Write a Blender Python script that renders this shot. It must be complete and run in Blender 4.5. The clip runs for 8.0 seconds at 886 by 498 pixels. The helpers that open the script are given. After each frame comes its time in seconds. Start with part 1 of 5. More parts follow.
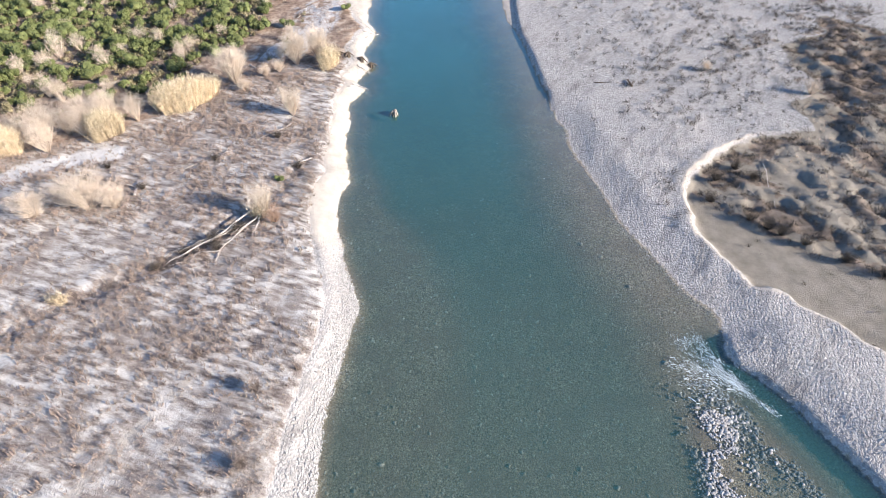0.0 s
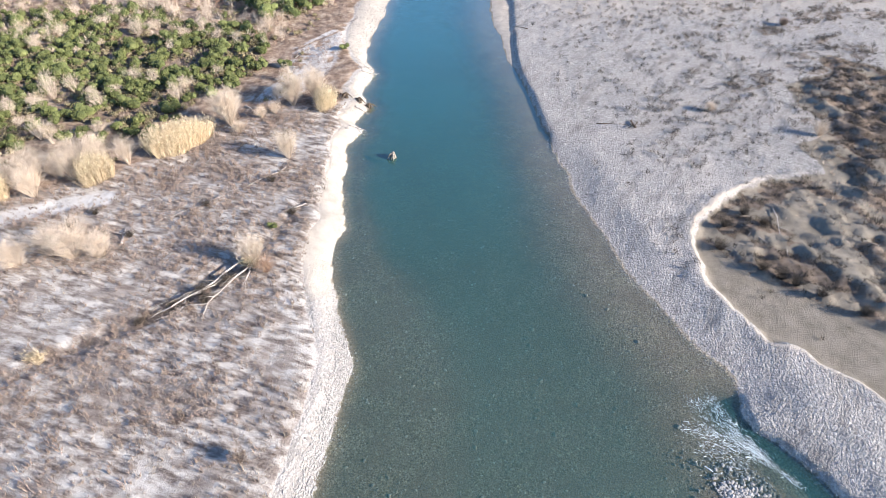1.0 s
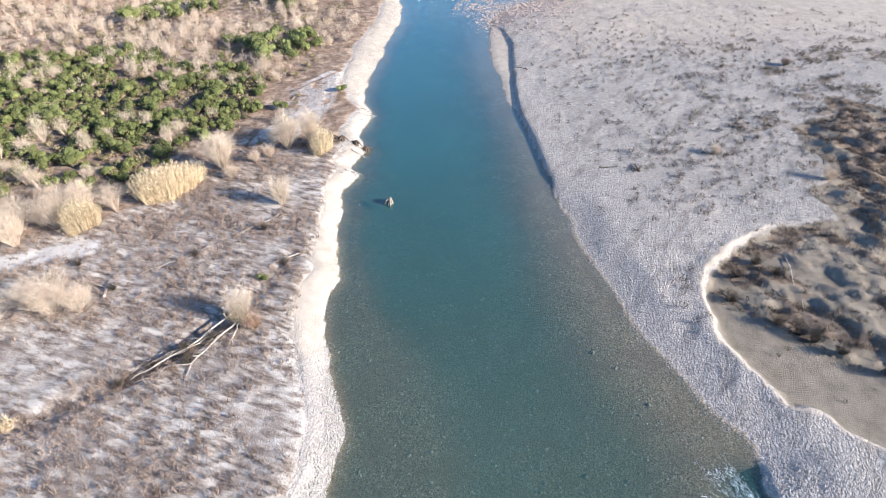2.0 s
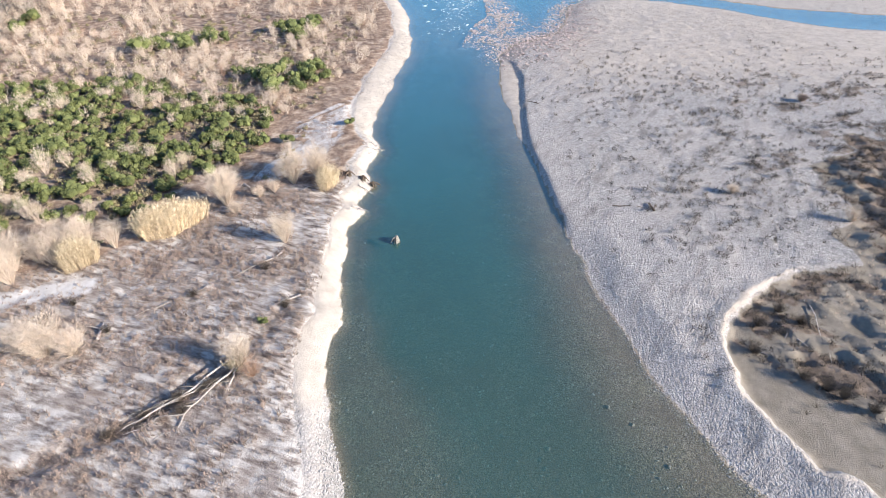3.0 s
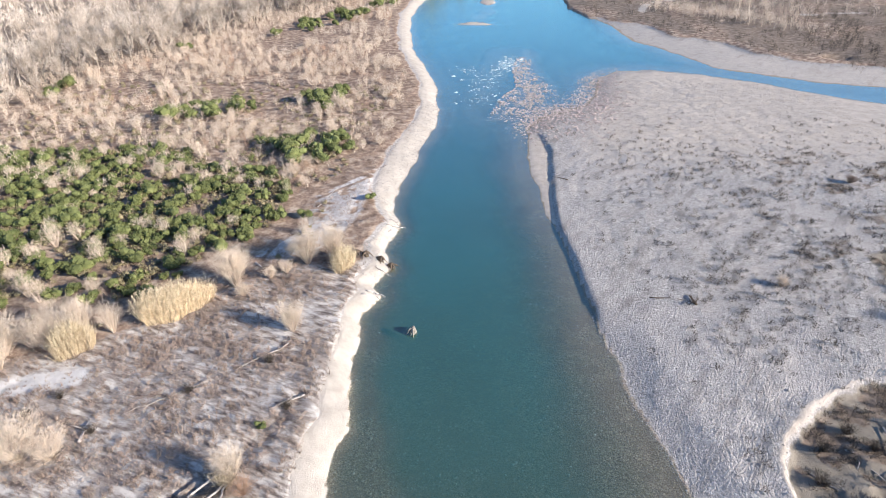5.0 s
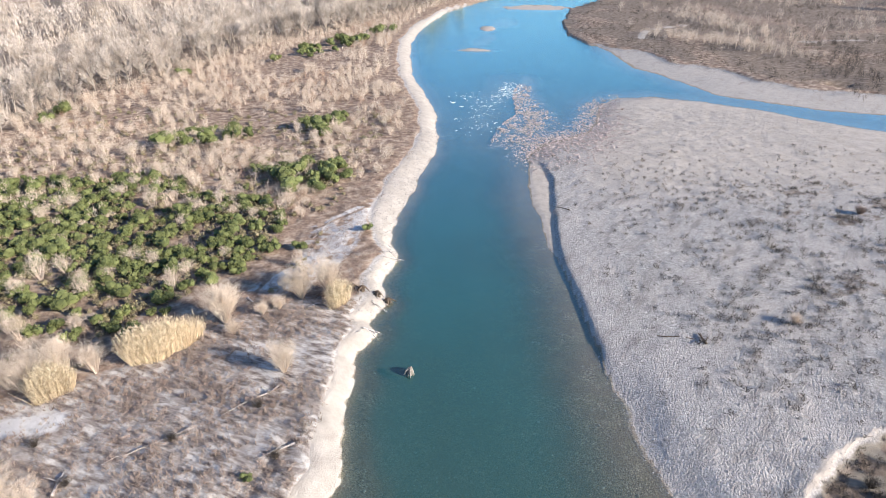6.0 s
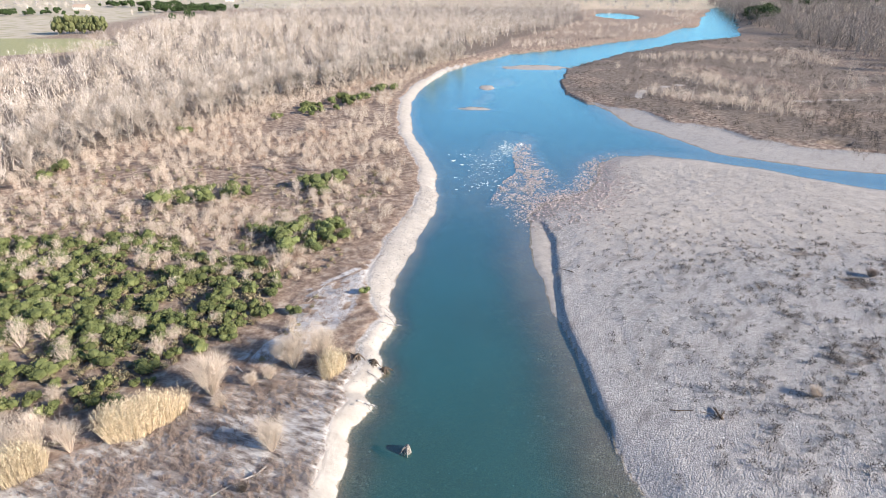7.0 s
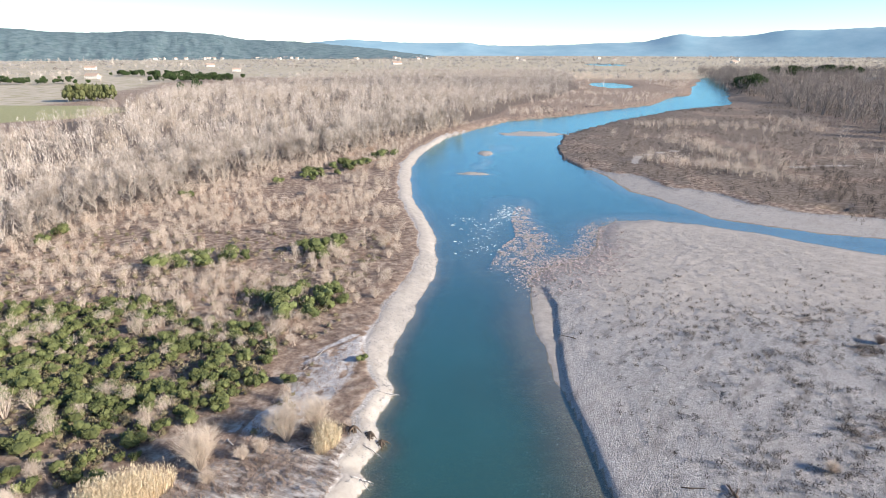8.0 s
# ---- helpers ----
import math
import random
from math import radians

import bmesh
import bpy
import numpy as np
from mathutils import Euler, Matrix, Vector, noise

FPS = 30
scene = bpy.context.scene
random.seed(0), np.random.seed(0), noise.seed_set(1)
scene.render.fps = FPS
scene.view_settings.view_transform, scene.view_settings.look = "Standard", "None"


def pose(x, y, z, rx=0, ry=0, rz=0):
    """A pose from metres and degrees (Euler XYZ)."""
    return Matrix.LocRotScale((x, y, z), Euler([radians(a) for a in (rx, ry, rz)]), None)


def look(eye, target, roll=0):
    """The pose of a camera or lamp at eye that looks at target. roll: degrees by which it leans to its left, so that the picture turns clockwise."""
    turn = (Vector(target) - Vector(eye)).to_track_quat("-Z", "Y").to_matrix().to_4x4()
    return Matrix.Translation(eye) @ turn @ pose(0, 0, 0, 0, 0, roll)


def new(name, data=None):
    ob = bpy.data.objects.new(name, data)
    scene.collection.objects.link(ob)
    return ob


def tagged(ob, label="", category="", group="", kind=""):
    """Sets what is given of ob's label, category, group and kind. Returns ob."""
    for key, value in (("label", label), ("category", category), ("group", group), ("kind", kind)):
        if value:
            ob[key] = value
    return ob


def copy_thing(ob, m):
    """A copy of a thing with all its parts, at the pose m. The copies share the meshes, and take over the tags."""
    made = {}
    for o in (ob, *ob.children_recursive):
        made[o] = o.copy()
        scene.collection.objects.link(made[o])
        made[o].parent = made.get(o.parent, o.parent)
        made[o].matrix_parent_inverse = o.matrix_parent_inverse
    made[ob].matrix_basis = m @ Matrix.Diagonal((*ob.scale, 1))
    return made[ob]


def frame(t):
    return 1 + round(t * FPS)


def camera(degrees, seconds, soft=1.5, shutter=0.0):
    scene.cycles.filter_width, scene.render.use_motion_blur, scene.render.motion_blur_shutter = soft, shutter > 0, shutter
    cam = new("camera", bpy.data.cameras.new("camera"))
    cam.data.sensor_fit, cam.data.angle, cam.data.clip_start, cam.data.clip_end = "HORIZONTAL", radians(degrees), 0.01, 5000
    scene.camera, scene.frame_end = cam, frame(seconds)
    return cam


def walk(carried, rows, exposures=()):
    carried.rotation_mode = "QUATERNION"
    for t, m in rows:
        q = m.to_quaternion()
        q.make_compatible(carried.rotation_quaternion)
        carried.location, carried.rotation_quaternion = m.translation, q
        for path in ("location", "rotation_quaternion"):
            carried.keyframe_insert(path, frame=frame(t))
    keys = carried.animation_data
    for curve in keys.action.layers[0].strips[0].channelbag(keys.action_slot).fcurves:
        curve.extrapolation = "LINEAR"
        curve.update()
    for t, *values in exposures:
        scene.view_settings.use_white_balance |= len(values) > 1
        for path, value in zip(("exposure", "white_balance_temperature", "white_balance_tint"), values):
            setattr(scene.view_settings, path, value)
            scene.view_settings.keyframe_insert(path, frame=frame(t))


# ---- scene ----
cam = camera(73.1, 8.0, soft=0.7)
# seconds, eye, a point looked at, lean
PATH = [
    (0, (0.323, 1.05, 55.434), (0.289, 2.465, 54.021), -0.1),
    (0.5, (0.406, 3.279, 55.246), (0.37, 4.727, 53.868), -0.2),
    (1, (0.462, 5.507, 55.202), (0.424, 6.987, 53.856), -0.2),
    (1.5, (0.585, 7.712, 55.055), (0.545, 9.223, 53.745), -0.2),
    (1.7, (0.588, 8.773, 55.026), (0.549, 10.298, 53.732), -0.3),
    (2.8, (0.474, 13.319, 54.968), (0.433, 14.906, 53.75), -0.2),
    (3, (0.438, 14.134, 54.934), (0.372, 15.729, 53.729), -0.2),
    (3.1, (0.427, 14.559, 54.943), (0.302, 16.158, 53.748), -0.4),
    (3.5, (0.554, 16.263, 54.98), (0.406, 17.879, 53.812), -0.4),
    (4, (0.554, 18.373, 54.963), (0.404, 20.016, 53.832), -0.4),
    (4.5, (0.563, 20.454, 55.039), (0.41, 22.121, 53.945), -0.4),
    (5.8, (0.409, 25.969, 55.006), (0.251, 27.698, 54.013), -0.3),
    (6, (0.286, 26.656, 54.991), (0.129, 28.388, 54.003), -0.2),
    (6.5, (0.175, 28.727, 55.032), (0.017, 30.465, 54.056), -0.2),
    (6.7, (0.14, 29.609, 55.089), (-0.021, 31.381, 54.176), -0.1),
    (7, (-0.045, 30.664, 55.22), (-0.208, 32.475, 54.387), -0.1),
    (7.2, (-0.066, 31.215, 55.315), (-0.232, 33.059, 54.558), -0.1),
    (7.5, (-0.098, 31.828, 55.347), (-0.266, 33.703, 54.672), -0.0),
    (8, (-0.248, 32.213, 55.299), (-0.415, 34.1, 54.659), -0.0),
]
walk(cam, [(t, look(eye, target, roll)) for t, eye, target, roll in PATH],
     exposures=[(0.0, 1.26), (1.5, 1.22), (3.5, 1.13), (4.5, 1.08), (6.5, 1.02), (7.0, 1.0), (7.5, 0.91), (8.0, 0.82)])

# ---- world, sun, exposure ----
SUN_ELEV, SUN_TURN = 21.0, 107.0      # degrees above the plain; clockwise from +y
world = bpy.data.worlds.new("winter_sky")
scene.world = world
world.use_nodes = True
sky = world.node_tree.nodes.new("ShaderNodeTexSky")
sky.sky_type, sky.sun_disc = "NISHITA", False
sky.sun_elevation, sky.sun_rotation = radians(SUN_ELEV), radians(SUN_TURN)
sky.altitude, sky.air_density, sky.dust_density, sky.ozone_density = 150, 0.75, 0.0, 3.0
back = world.node_tree.nodes["Background"]
world.node_tree.links.new(sky.outputs[0], back.inputs[0])
back.inputs[1].default_value = 0.12
sun = new("sun", bpy.data.lights.new("sun", "SUN"))
sun.data.energy, sun.data.angle, sun.data.color = 5.0, radians(0.6), (1.0, 0.88, 0.76)
sa, se = radians(SUN_TURN), radians(SUN_ELEV)
SUN_DIR = Vector((math.sin(sa) * math.cos(se), math.cos(sa) * math.cos(se), math.sin(se)))
sun.matrix_world = look(SUN_DIR * 400, (0, 0, 0))


# ---- node helpers and materials ----
def material(name, rough=0.9, spec=0.2):
    mat = bpy.data.materials.new(name)
    mat.use_nodes = True
    nodes = mat.node_tree.nodes
    bsdf = nodes["Principled BSDF"]
    bsdf.inputs["Roughness"].default_value = rough
    bsdf.inputs["Specular IOR Level"].default_value = spec
    return mat, nodes, mat.node_tree.links, bsdf


def ramp(nodes, links, source, stops):
    r = nodes.new("ShaderNodeValToRGB")
    while len(r.color_ramp.elements) < len(stops):
        r.color_ramp.elements.new(0.5)
    for e, (at, col) in zip(r.color_ramp.elements, stops):
        e.position, e.color = at, (*col, 1) if len(col) == 3 else col
    links.new(source, r.inputs[0])
    return r.outputs[0]


def grain(nodes, links, scale, detail=4.0, rough=0.6, coord=None, stretch=None):
    n = nodes.new("ShaderNodeTexNoise")
    n.inputs["Scale"].default_value, n.inputs["Detail"].default_value, n.inputs["Roughness"].default_value = scale, detail, rough
    if coord is None:
        coord = nodes.new("ShaderNodeTexCoord").outputs["Object"]
    if stretch:
        m = nodes.new("ShaderNodeMapping")
        m.vector_type = "TEXTURE"
        m.inputs["Scale"].default_value, m.inputs["Rotation"].default_value = stretch[:3], (0, 0, radians(stretch[3]))
        links.new(coord, m.inputs[0])
        coord = m.outputs[0]
    links.new(coord, n.inputs["Vector"])
    return n.outputs["Fac"]


def mixed(nodes, links, fac, a, b, mode="MIX"):
    m = nodes.new("ShaderNodeMix")
    m.data_type, m.blend_type = "RGBA", mode
    for slot, v in ((0, fac), (6, a), (7, b)):
        if isinstance(v, (int, float)):
            m.inputs[slot].default_value = v
        elif isinstance(v, tuple):
            m.inputs[slot].default_value = (*v, 1)
        else:
            links.new(v, m.inputs[slot])
    return m.outputs[2]


def maths(nodes, links, op, a, b=0.0):
    m = nodes.new("ShaderNodeMath")
    m.operation = op
    for slot, v in ((0, a), (1, b)):
        if isinstance(v, (int, float)):
            m.inputs[slot].default_value = v
        else:
            links.new(v, m.inputs[slot])
    return m.outputs[0]


def layer(nodes, name):
    a = nodes.new("ShaderNodeAttribute")
    a.attribute_name = name
    return a.outputs["Fac"]


def plain(name, dark, light, scale=3.0, rough=0.9, vary=0.25, spec=0.2, island=False, relief=0.0):
    """A weathered surface: two colours by grain, each thing or loose piece a little different."""
    mat, nodes, links, bsdf = material(name, rough, spec)
    col = ramp(nodes, links, grain(nodes, links, scale, 5), [(0.3, dark), (0.7, light)])
    rnd = nodes.new("ShaderNodeObjectInfo").outputs["Random"]
    if island:
        loose = nodes.new("ShaderNodeNewGeometry").outputs["Random Per Island"]
        rnd = maths(nodes, links, "MULTIPLY_ADD", loose, 0.55)
        links.new(maths(nodes, links, "MULTIPLY", nodes.new("ShaderNodeObjectInfo").outputs["Random"], 0.45), rnd.node.inputs[2])
    val = nodes.new("ShaderNodeMapRange")
    val.inputs[3].default_value, val.inputs[4].default_value = 1 - vary, 1 + vary
    links.new(rnd, val.inputs[0])
    hsv = nodes.new("ShaderNodeHueSaturation")
    links.new(val.outputs[0], hsv.inputs["Value"])
    links.new(col, hsv.inputs["Color"])
    links.new(hsv.outputs[0], bsdf.inputs["Base Color"])
    if relief:
        bump = nodes.new("ShaderNodeBump")
        bump.inputs["Strength"].default_value, bump.inputs["Distance"].default_value = 1.0, relief
        links.new(grain(nodes, links, scale * 1.6, 6, 0.7), bump.inputs["Height"])
        links.new(bump.outputs[0], bsdf.inputs["Normal"])
    return mat


def ground_material():
    mat, nodes, links, bsdf = material("river_plain", 0.95, 0.15)
    co = nodes.new("ShaderNodeTexCoord").outputs["Object"]
    big = grain(nodes, links, 0.06, 5, 0.6, co)
    mid = grain(nodes, links, 0.5, 5, 0.65, co)
    fine = grain(nodes, links, 5.0, 4, 0.7, co)
    # cobbles
    vor = nodes.new("ShaderNodeTexVoronoi")
    vor.inputs["Scale"].default_value = 3.4
    links.new(co, vor.inputs["Vector"])
    vor2 = nodes.new("ShaderNodeTexVoronoi")
    vor2.inputs["Scale"].default_value = 7.5
    links.new(co, vor2.inputs["Vector"])
    bw = nodes.new("ShaderNodeSeparateColor")
    links.new(vor.outputs["Color"], bw.inputs[0])
    bw2 = nodes.new("ShaderNodeSeparateColor")
    links.new(vor2.outputs["Color"], bw2.inputs[0])
    cob = ramp(nodes, links, bw.outputs[0], [(0.0, (0.18, 0.17, 0.165)), (0.25, (0.31, 0.30, 0.29)), (0.8, (0.41, 0.395, 0.38)), (1.0, (0.60, 0.58, 0.56))])
    cob2 = ramp(nodes, links, bw2.outputs[1], [(0.0, (0.23, 0.22, 0.215)), (0.5, (0.355, 0.34, 0.33)), (1.0, (0.50, 0.48, 0.46))])
    gravel = mixed(nodes, links, ramp(nodes, links, mid, [(0.35, (0, 0, 0)), (0.65, (1, 1, 1))]), cob, cob2)
    gravel = mixed(nodes, links, ramp(nodes, links, big, [(0.4, (0, 0, 0)), (0.7, (0.5, 0.5, 0.5))]), gravel, (0.46, 0.425, 0.40))
    drift = grain(nodes, links, 0.35, 6, 0.7, co, (0.8, 3.2, 1.0, -32))
    gravel = mixed(nodes, links, ramp(nodes, links, drift, [(0.52, (0, 0, 0)), (0.66, (0.7, 0.7, 0.7))]), gravel, (0.20, 0.187, 0.175))
    sand = ramp(nodes, links, mid, [(0.3, (0.38, 0.34, 0.30)), (0.7, (0.52, 0.475, 0.425))])
    # frosted winter turf: dark streaks turned along the sun imitate tuft shadows
    shadow_streak = grain(nodes, links, 1.05, 5, 0.62, co, (2.9, 0.95, 1.0, -17))
    turf = ramp(nodes, links, shadow_streak, [(0.35, (0.13, 0.105, 0.095)), (0.43, (0.27, 0.235, 0.215)), (0.50, (0.42, 0.385, 0.355)), (0.60, (0.60, 0.575, 0.545))])
    turf = mixed(nodes, links, ramp(nodes, links, grain(nodes, links, 0.16, 5, 0.65, co), [(0.50, (0, 0, 0)), (0.60, (0.62, 0.62, 0.62))]), turf, (0.23, 0.19, 0.17))
    turf = mixed(nodes, links, ramp(nodes, links, fine, [(0.5, (0, 0, 0)), (0.75, (0.5, 0.5, 0.5))]), turf, (0.40, 0.36, 0.315))
    frost = ramp(nodes, links, mid, [(0.3, (0.52, 0.51, 0.50)), (0.7, (0.70, 0.69, 0.68))])
    scrub = ramp(nodes, links, mid, [(0.34, (0.13, 0.09, 0.072)), (0.5, (0.29, 0.21, 0.165)), (0.64, (0.52, 0.43, 0.345))])
    scrub = mixed(nodes, links, ramp(nodes, links, fine, [(0.45, (0, 0, 0)), (0.8, (0.7, 0.7, 0.7))]), scrub, (0.36, 0.28, 0.20))
    field = ramp(nodes, links, big, [(0.36, (0.40, 0.36, 0.23)), (0.46, (0.50, 0.435, 0.32)), (0.62, (0.58, 0.51, 0.40))])
    # dark brown heath; the same tone also serves as painted shade
    heath = ramp(nodes, links, mid, [(0.3, (0.11, 0.088, 0.072)), (0.5, (0.21, 0.168, 0.135)), (0.7, (0.33, 0.27, 0.22))])
    grass = ramp(nodes, links, mid, [(0.3, (0.29, 0.30, 0.13)), (0.7, (0.46, 0.43, 0.26))])
    mud = ramp(nodes, links, mid, [(0.3, (0.19, 0.17, 0.14)), (0.7, (0.30, 0.27, 0.23))])
    bed = mixed(nodes, links, ramp(nodes, links, bw.outputs[2], [(0.965, (0, 0, 0)), (0.99, (0.4, 0.4, 0.4))]),
                mixed(nodes, links, ramp(nodes, links, mid, [(0.35, (0, 0, 0)), (0.65, (0.55, 0.55, 0.55))]), ramp(nodes, links, fine, [(0.36, (0.13, 0.11, 0.088)), (0.5, (0.32, 0.285, 0.24)), (0.66, (0.45, 0.405, 0.345))]), (0.27, 0.255, 0.195)), (0.55, 0.53, 0.48))
    pebble = ramp(nodes, links, bw2.outputs[0], [(0.0, (0.45, 0.42, 0.40)), (0.5, (0.95, 0.93, 0.90)), (0.9, (1.25, 1.22, 1.15)), (1.0, (1.9, 1.85, 1.75))])
    bed = mixed(nodes, links, 0.62, bed, pebble, "MULTIPLY")
    patch = grain(nodes, links, 0.22, 4, 0.6, co)
    bed = mixed(nodes, links, ramp(nodes, links, patch, [(0.42, (0, 0, 0)), (0.62, (0.55, 0.55, 0.55))]), bed, (0.25, 0.20, 0.165))
    col = gravel
    ragged = grain(nodes, links, 1.5, 6, 0.72, co)
    for name, tone in (("turf", turf), ("sand", sand), ("scrub", scrub), ("mud", mud), ("heath", heath), ("frost", frost), ("field", field), ("grass", grass), ("bed", bed)):
        # a ragged, patchy border instead of a soft one
        loose = maths(nodes, links, "ADD", layer(nodes, name), maths(nodes, links, "MULTIPLY", maths(nodes, links, "SUBTRACT", ragged, 0.5), 0.9))
        edge = nodes.new("ShaderNodeMapRange")
        edge.inputs[1].default_value, edge.inputs[2].default_value = 0.34, 0.66
        links.new(loose, edge.inputs[0])
        col = mixed(nodes, links, edge.outputs[0], col, tone)
    links.new(col, bsdf.inputs["Base Color"])
    bump = nodes.new("ShaderNodeBump")
    bump.inputs["Strength"].default_value, bump.inputs["Distance"].default_value = 1.0, 0.22
    high = maths(nodes, links, "ADD", maths(nodes, links, "ADD", maths(nodes, links, "MULTIPLY", vor.outputs["Distance"], -0.55), maths(nodes, links, "MULTIPLY", vor2.outputs["Distance"], -0.4)),
                 maths(nodes, links, "ADD", maths(nodes, links, "MULTIPLY", grain(nodes, links, 1.7, 4, 0.65, co, (1.1, 4.5, 1.0, -24)), 0.7), maths(nodes, links, "MULTIPLY", mid, 0.35)))
    other = layer(nodes, "sand")
    for name in ("turf", "scrub", "mud", "bed", "field"):
        other = maths(nodes, links, "MAXIMUM", other, layer(nodes, name))
    stony = maths(nodes, links, "SUBTRACT", 1.0, other)
    loam = maths(nodes, links, "ADD", maths(nodes, links, "MULTIPLY", fine, 0.8), maths(nodes, links, "MULTIPLY", mid, 0.5))
    links.new(maths(nodes, links, "ADD", maths(nodes, links, "MULTIPLY", high, stony), maths(nodes, links, "MULTIPLY", loam, other)), bump.inputs["Height"])
    links.new(bump.outputs[0], bsdf.inputs["Normal"])
    return mat


def water_material():
    mat, nodes, links, bsdf = material("river_water")
    out = nodes["Material Output"]
    nodes.remove(bsdf)
    co = nodes.new("ShaderNodeTexCoord").outputs["Object"]
    w1 = grain(nodes, links, 0.9, 4, 0.6, co, (1.0, 0.55, 1.0, 0))
    w2 = grain(nodes, links, 0.035, 3, 0.5, co)
    bump = nodes.new("ShaderNodeBump")
    bump.inputs["Strength"].default_value, bump.inputs["Distance"].default_value = 0.27, 0.25
    links.new(w1, bump.inputs["Height"])
    clear = nodes.new("ShaderNodeBsdfTransparent")
    clear.inputs[0].default_value = (0.92, 0.94, 0.90, 1)
    body = nodes.new("ShaderNodeBsdfDiffuse")
    links.new(ramp(nodes, links, w2, [(0.35, (0.031, 0.100, 0.094)), (0.65, (0.031, 0.118, 0.116))]), body.inputs[0])
    murk = maths(nodes, links, "SUBTRACT", 1.0, maths(nodes, links, "EXPONENT", maths(nodes, links, "MULTIPLY", layer(nodes, "depth"), -0.88)))
    under = nodes.new("ShaderNodeMixShader")
    links.new(murk, under.inputs[0])
    links.new(clear.outputs[0], under.inputs[1])
    links.new(body.outputs[0], under.inputs[2])
    gloss = nodes.new("ShaderNodeBsdfGlossy")
    gloss.inputs["Color"].default_value = (0.62, 0.94, 1.0, 1)
    gloss.inputs["Roughness"].default_value = 0.12
    links.new(bump.outputs[0], gloss.inputs["Normal"])
    fres = nodes.new("ShaderNodeLayerWeight")
    fres.inputs["Blend"].default_value = 0.5
    links.new(bump.outputs[0], fres.inputs["Normal"])
    sheen = maths(nodes, links, "ADD", maths(nodes, links, "MULTIPLY", maths(nodes, links, "POWER", fres.outputs["Facing"], 2.5), 0.97), 0.025)
    top = nodes.new("ShaderNodeMixShader")
    links.new(sheen, top.inputs[0])
    links.new(under.outputs[0], top.inputs[1])
    links.new(gloss.outputs[0], top.inputs[2])
    links.new(top.outputs[0], out.inputs[0])
    return mat


GROUND, WATER = ground_material(), water_material()
STONE = plain("river_stone", (0.27, 0.26, 0.25), (0.41, 0.395, 0.38), 2.0, 0.9, 0.32, island=True)
RIFFLE = plain("riffle_stone", (0.24, 0.19, 0.175), (0.52, 0.445, 0.415), 2.0, 0.7, 0.5, island=True)
WET_STONE = plain("wet_stone", (0.24, 0.22, 0.185), (0.58, 0.55, 0.49), 2.0, 0.4, 0.5, 0.5, island=True)
FOAM = plain("white_water", (0.70, 0.76, 0.76), (0.85, 0.88, 0.88), 3.0, 0.6, 0.08, island=True)
STRAW = plain("dry_reed", (0.46, 0.36, 0.23), (0.80, 0.68, 0.49), 1.6, 0.85, 0.45, island=True)
PLUME = plain("reed_plume", (0.60, 0.50, 0.34), (0.80, 0.70, 0.52), 2.0, 0.95, 0.15, island=True)
PALE_TWIG = plain("pale_twig", (0.50, 0.41, 0.33), (0.74, 0.64, 0.53), 0.6, 0.9, 0.25, island=True)
GREY_TWIG = plain("grey_twig", (0.25, 0.205, 0.165), (0.88, 0.79, 0.70), 0.15, 0.9, 0.38, island=True)
BROWN_TWIG = plain("brown_twig", (0.20, 0.155, 0.13), (0.39, 0.31, 0.26), 0.5, 0.9, 0.35, island=True)
RUST_TWIG = plain("rust_twig", (0.30, 0.19, 0.135), (0.50, 0.36, 0.27), 0.4, 0.9, 0.3, island=True)
BARK = plain("pale_bark", (0.26, 0.225, 0.19), (0.46, 0.41, 0.35), 1.5, 0.9, 0.2)
DRIFT = plain("weathered_root", (0.13, 0.112, 0.095), (0.34, 0.305, 0.265), 4.0, 0.85, 0.1)
DEADWOOD = plain("bleached_wood", (0.30, 0.27, 0.25), (0.58, 0.545, 0.515), 4.0, 0.85, 0.15)
ROOTWOOD = plain("dark_rootwood", (0.06, 0.045, 0.035), (0.20, 0.15, 0.11), 5.0, 0.9, 0.2)
DUN_TWIG = plain("dun_twig", (0.24, 0.195, 0.15), (0.58, 0.49, 0.39), 0.14, 0.9, 0.3, island=True)
# twig brown darkened to carry the shade on the far woods' river side
SHADY_TWIG = plain("shady_twig", (0.10, 0.085, 0.075), (0.42, 0.365, 0.32), 0.07, 0.9, 0.3, island=True)
HEDGE = plain("conifer_hedge", (0.065, 0.08, 0.032), (0.16, 0.165, 0.075), 0.2, 0.85, 0.25, island=True)
GREEN = plain("broom_foliage", (0.062, 0.082, 0.03), (0.20, 0.22, 0.085), 0.35, 0.8, 0.35, island=True)
OLIVE = plain("olive_scrub", (0.17, 0.15, 0.08), (0.37, 0.32, 0.205), 0.35, 0.85, 0.35, island=True)
HERB = plain("dark_herb", (0.045, 0.038, 0.032), (0.14, 0.117, 0.096), 0.5, 0.9, 0.3, island=True)
# tan twigs, the dark end pulled to blue-grey as painted haze
HAZED_COPSE = plain("hazed_copse", (0.16, 0.165, 0.175), (0.55, 0.51, 0.48), 0.012, 0.95, 0.30, island=True)
PINE = plain("pine_foliage", (0.025, 0.045, 0.018), (0.06, 0.09, 0.03), 0.3, 0.85, 0.3, island=True)
PLASTER = plain("pale_plaster", (0.66, 0.60, 0.52), (0.82, 0.78, 0.70), 0.6, 0.9, 0.12)
TILE = plain("clay_roof", (0.40, 0.28, 0.21), (0.56, 0.44, 0.35), 0.8, 0.9, 0.15)
SHUTTER = plain("dark_opening", (0.04, 0.04, 0.045), (0.08, 0.08, 0.09), 2.0, 0.5, 0.1)
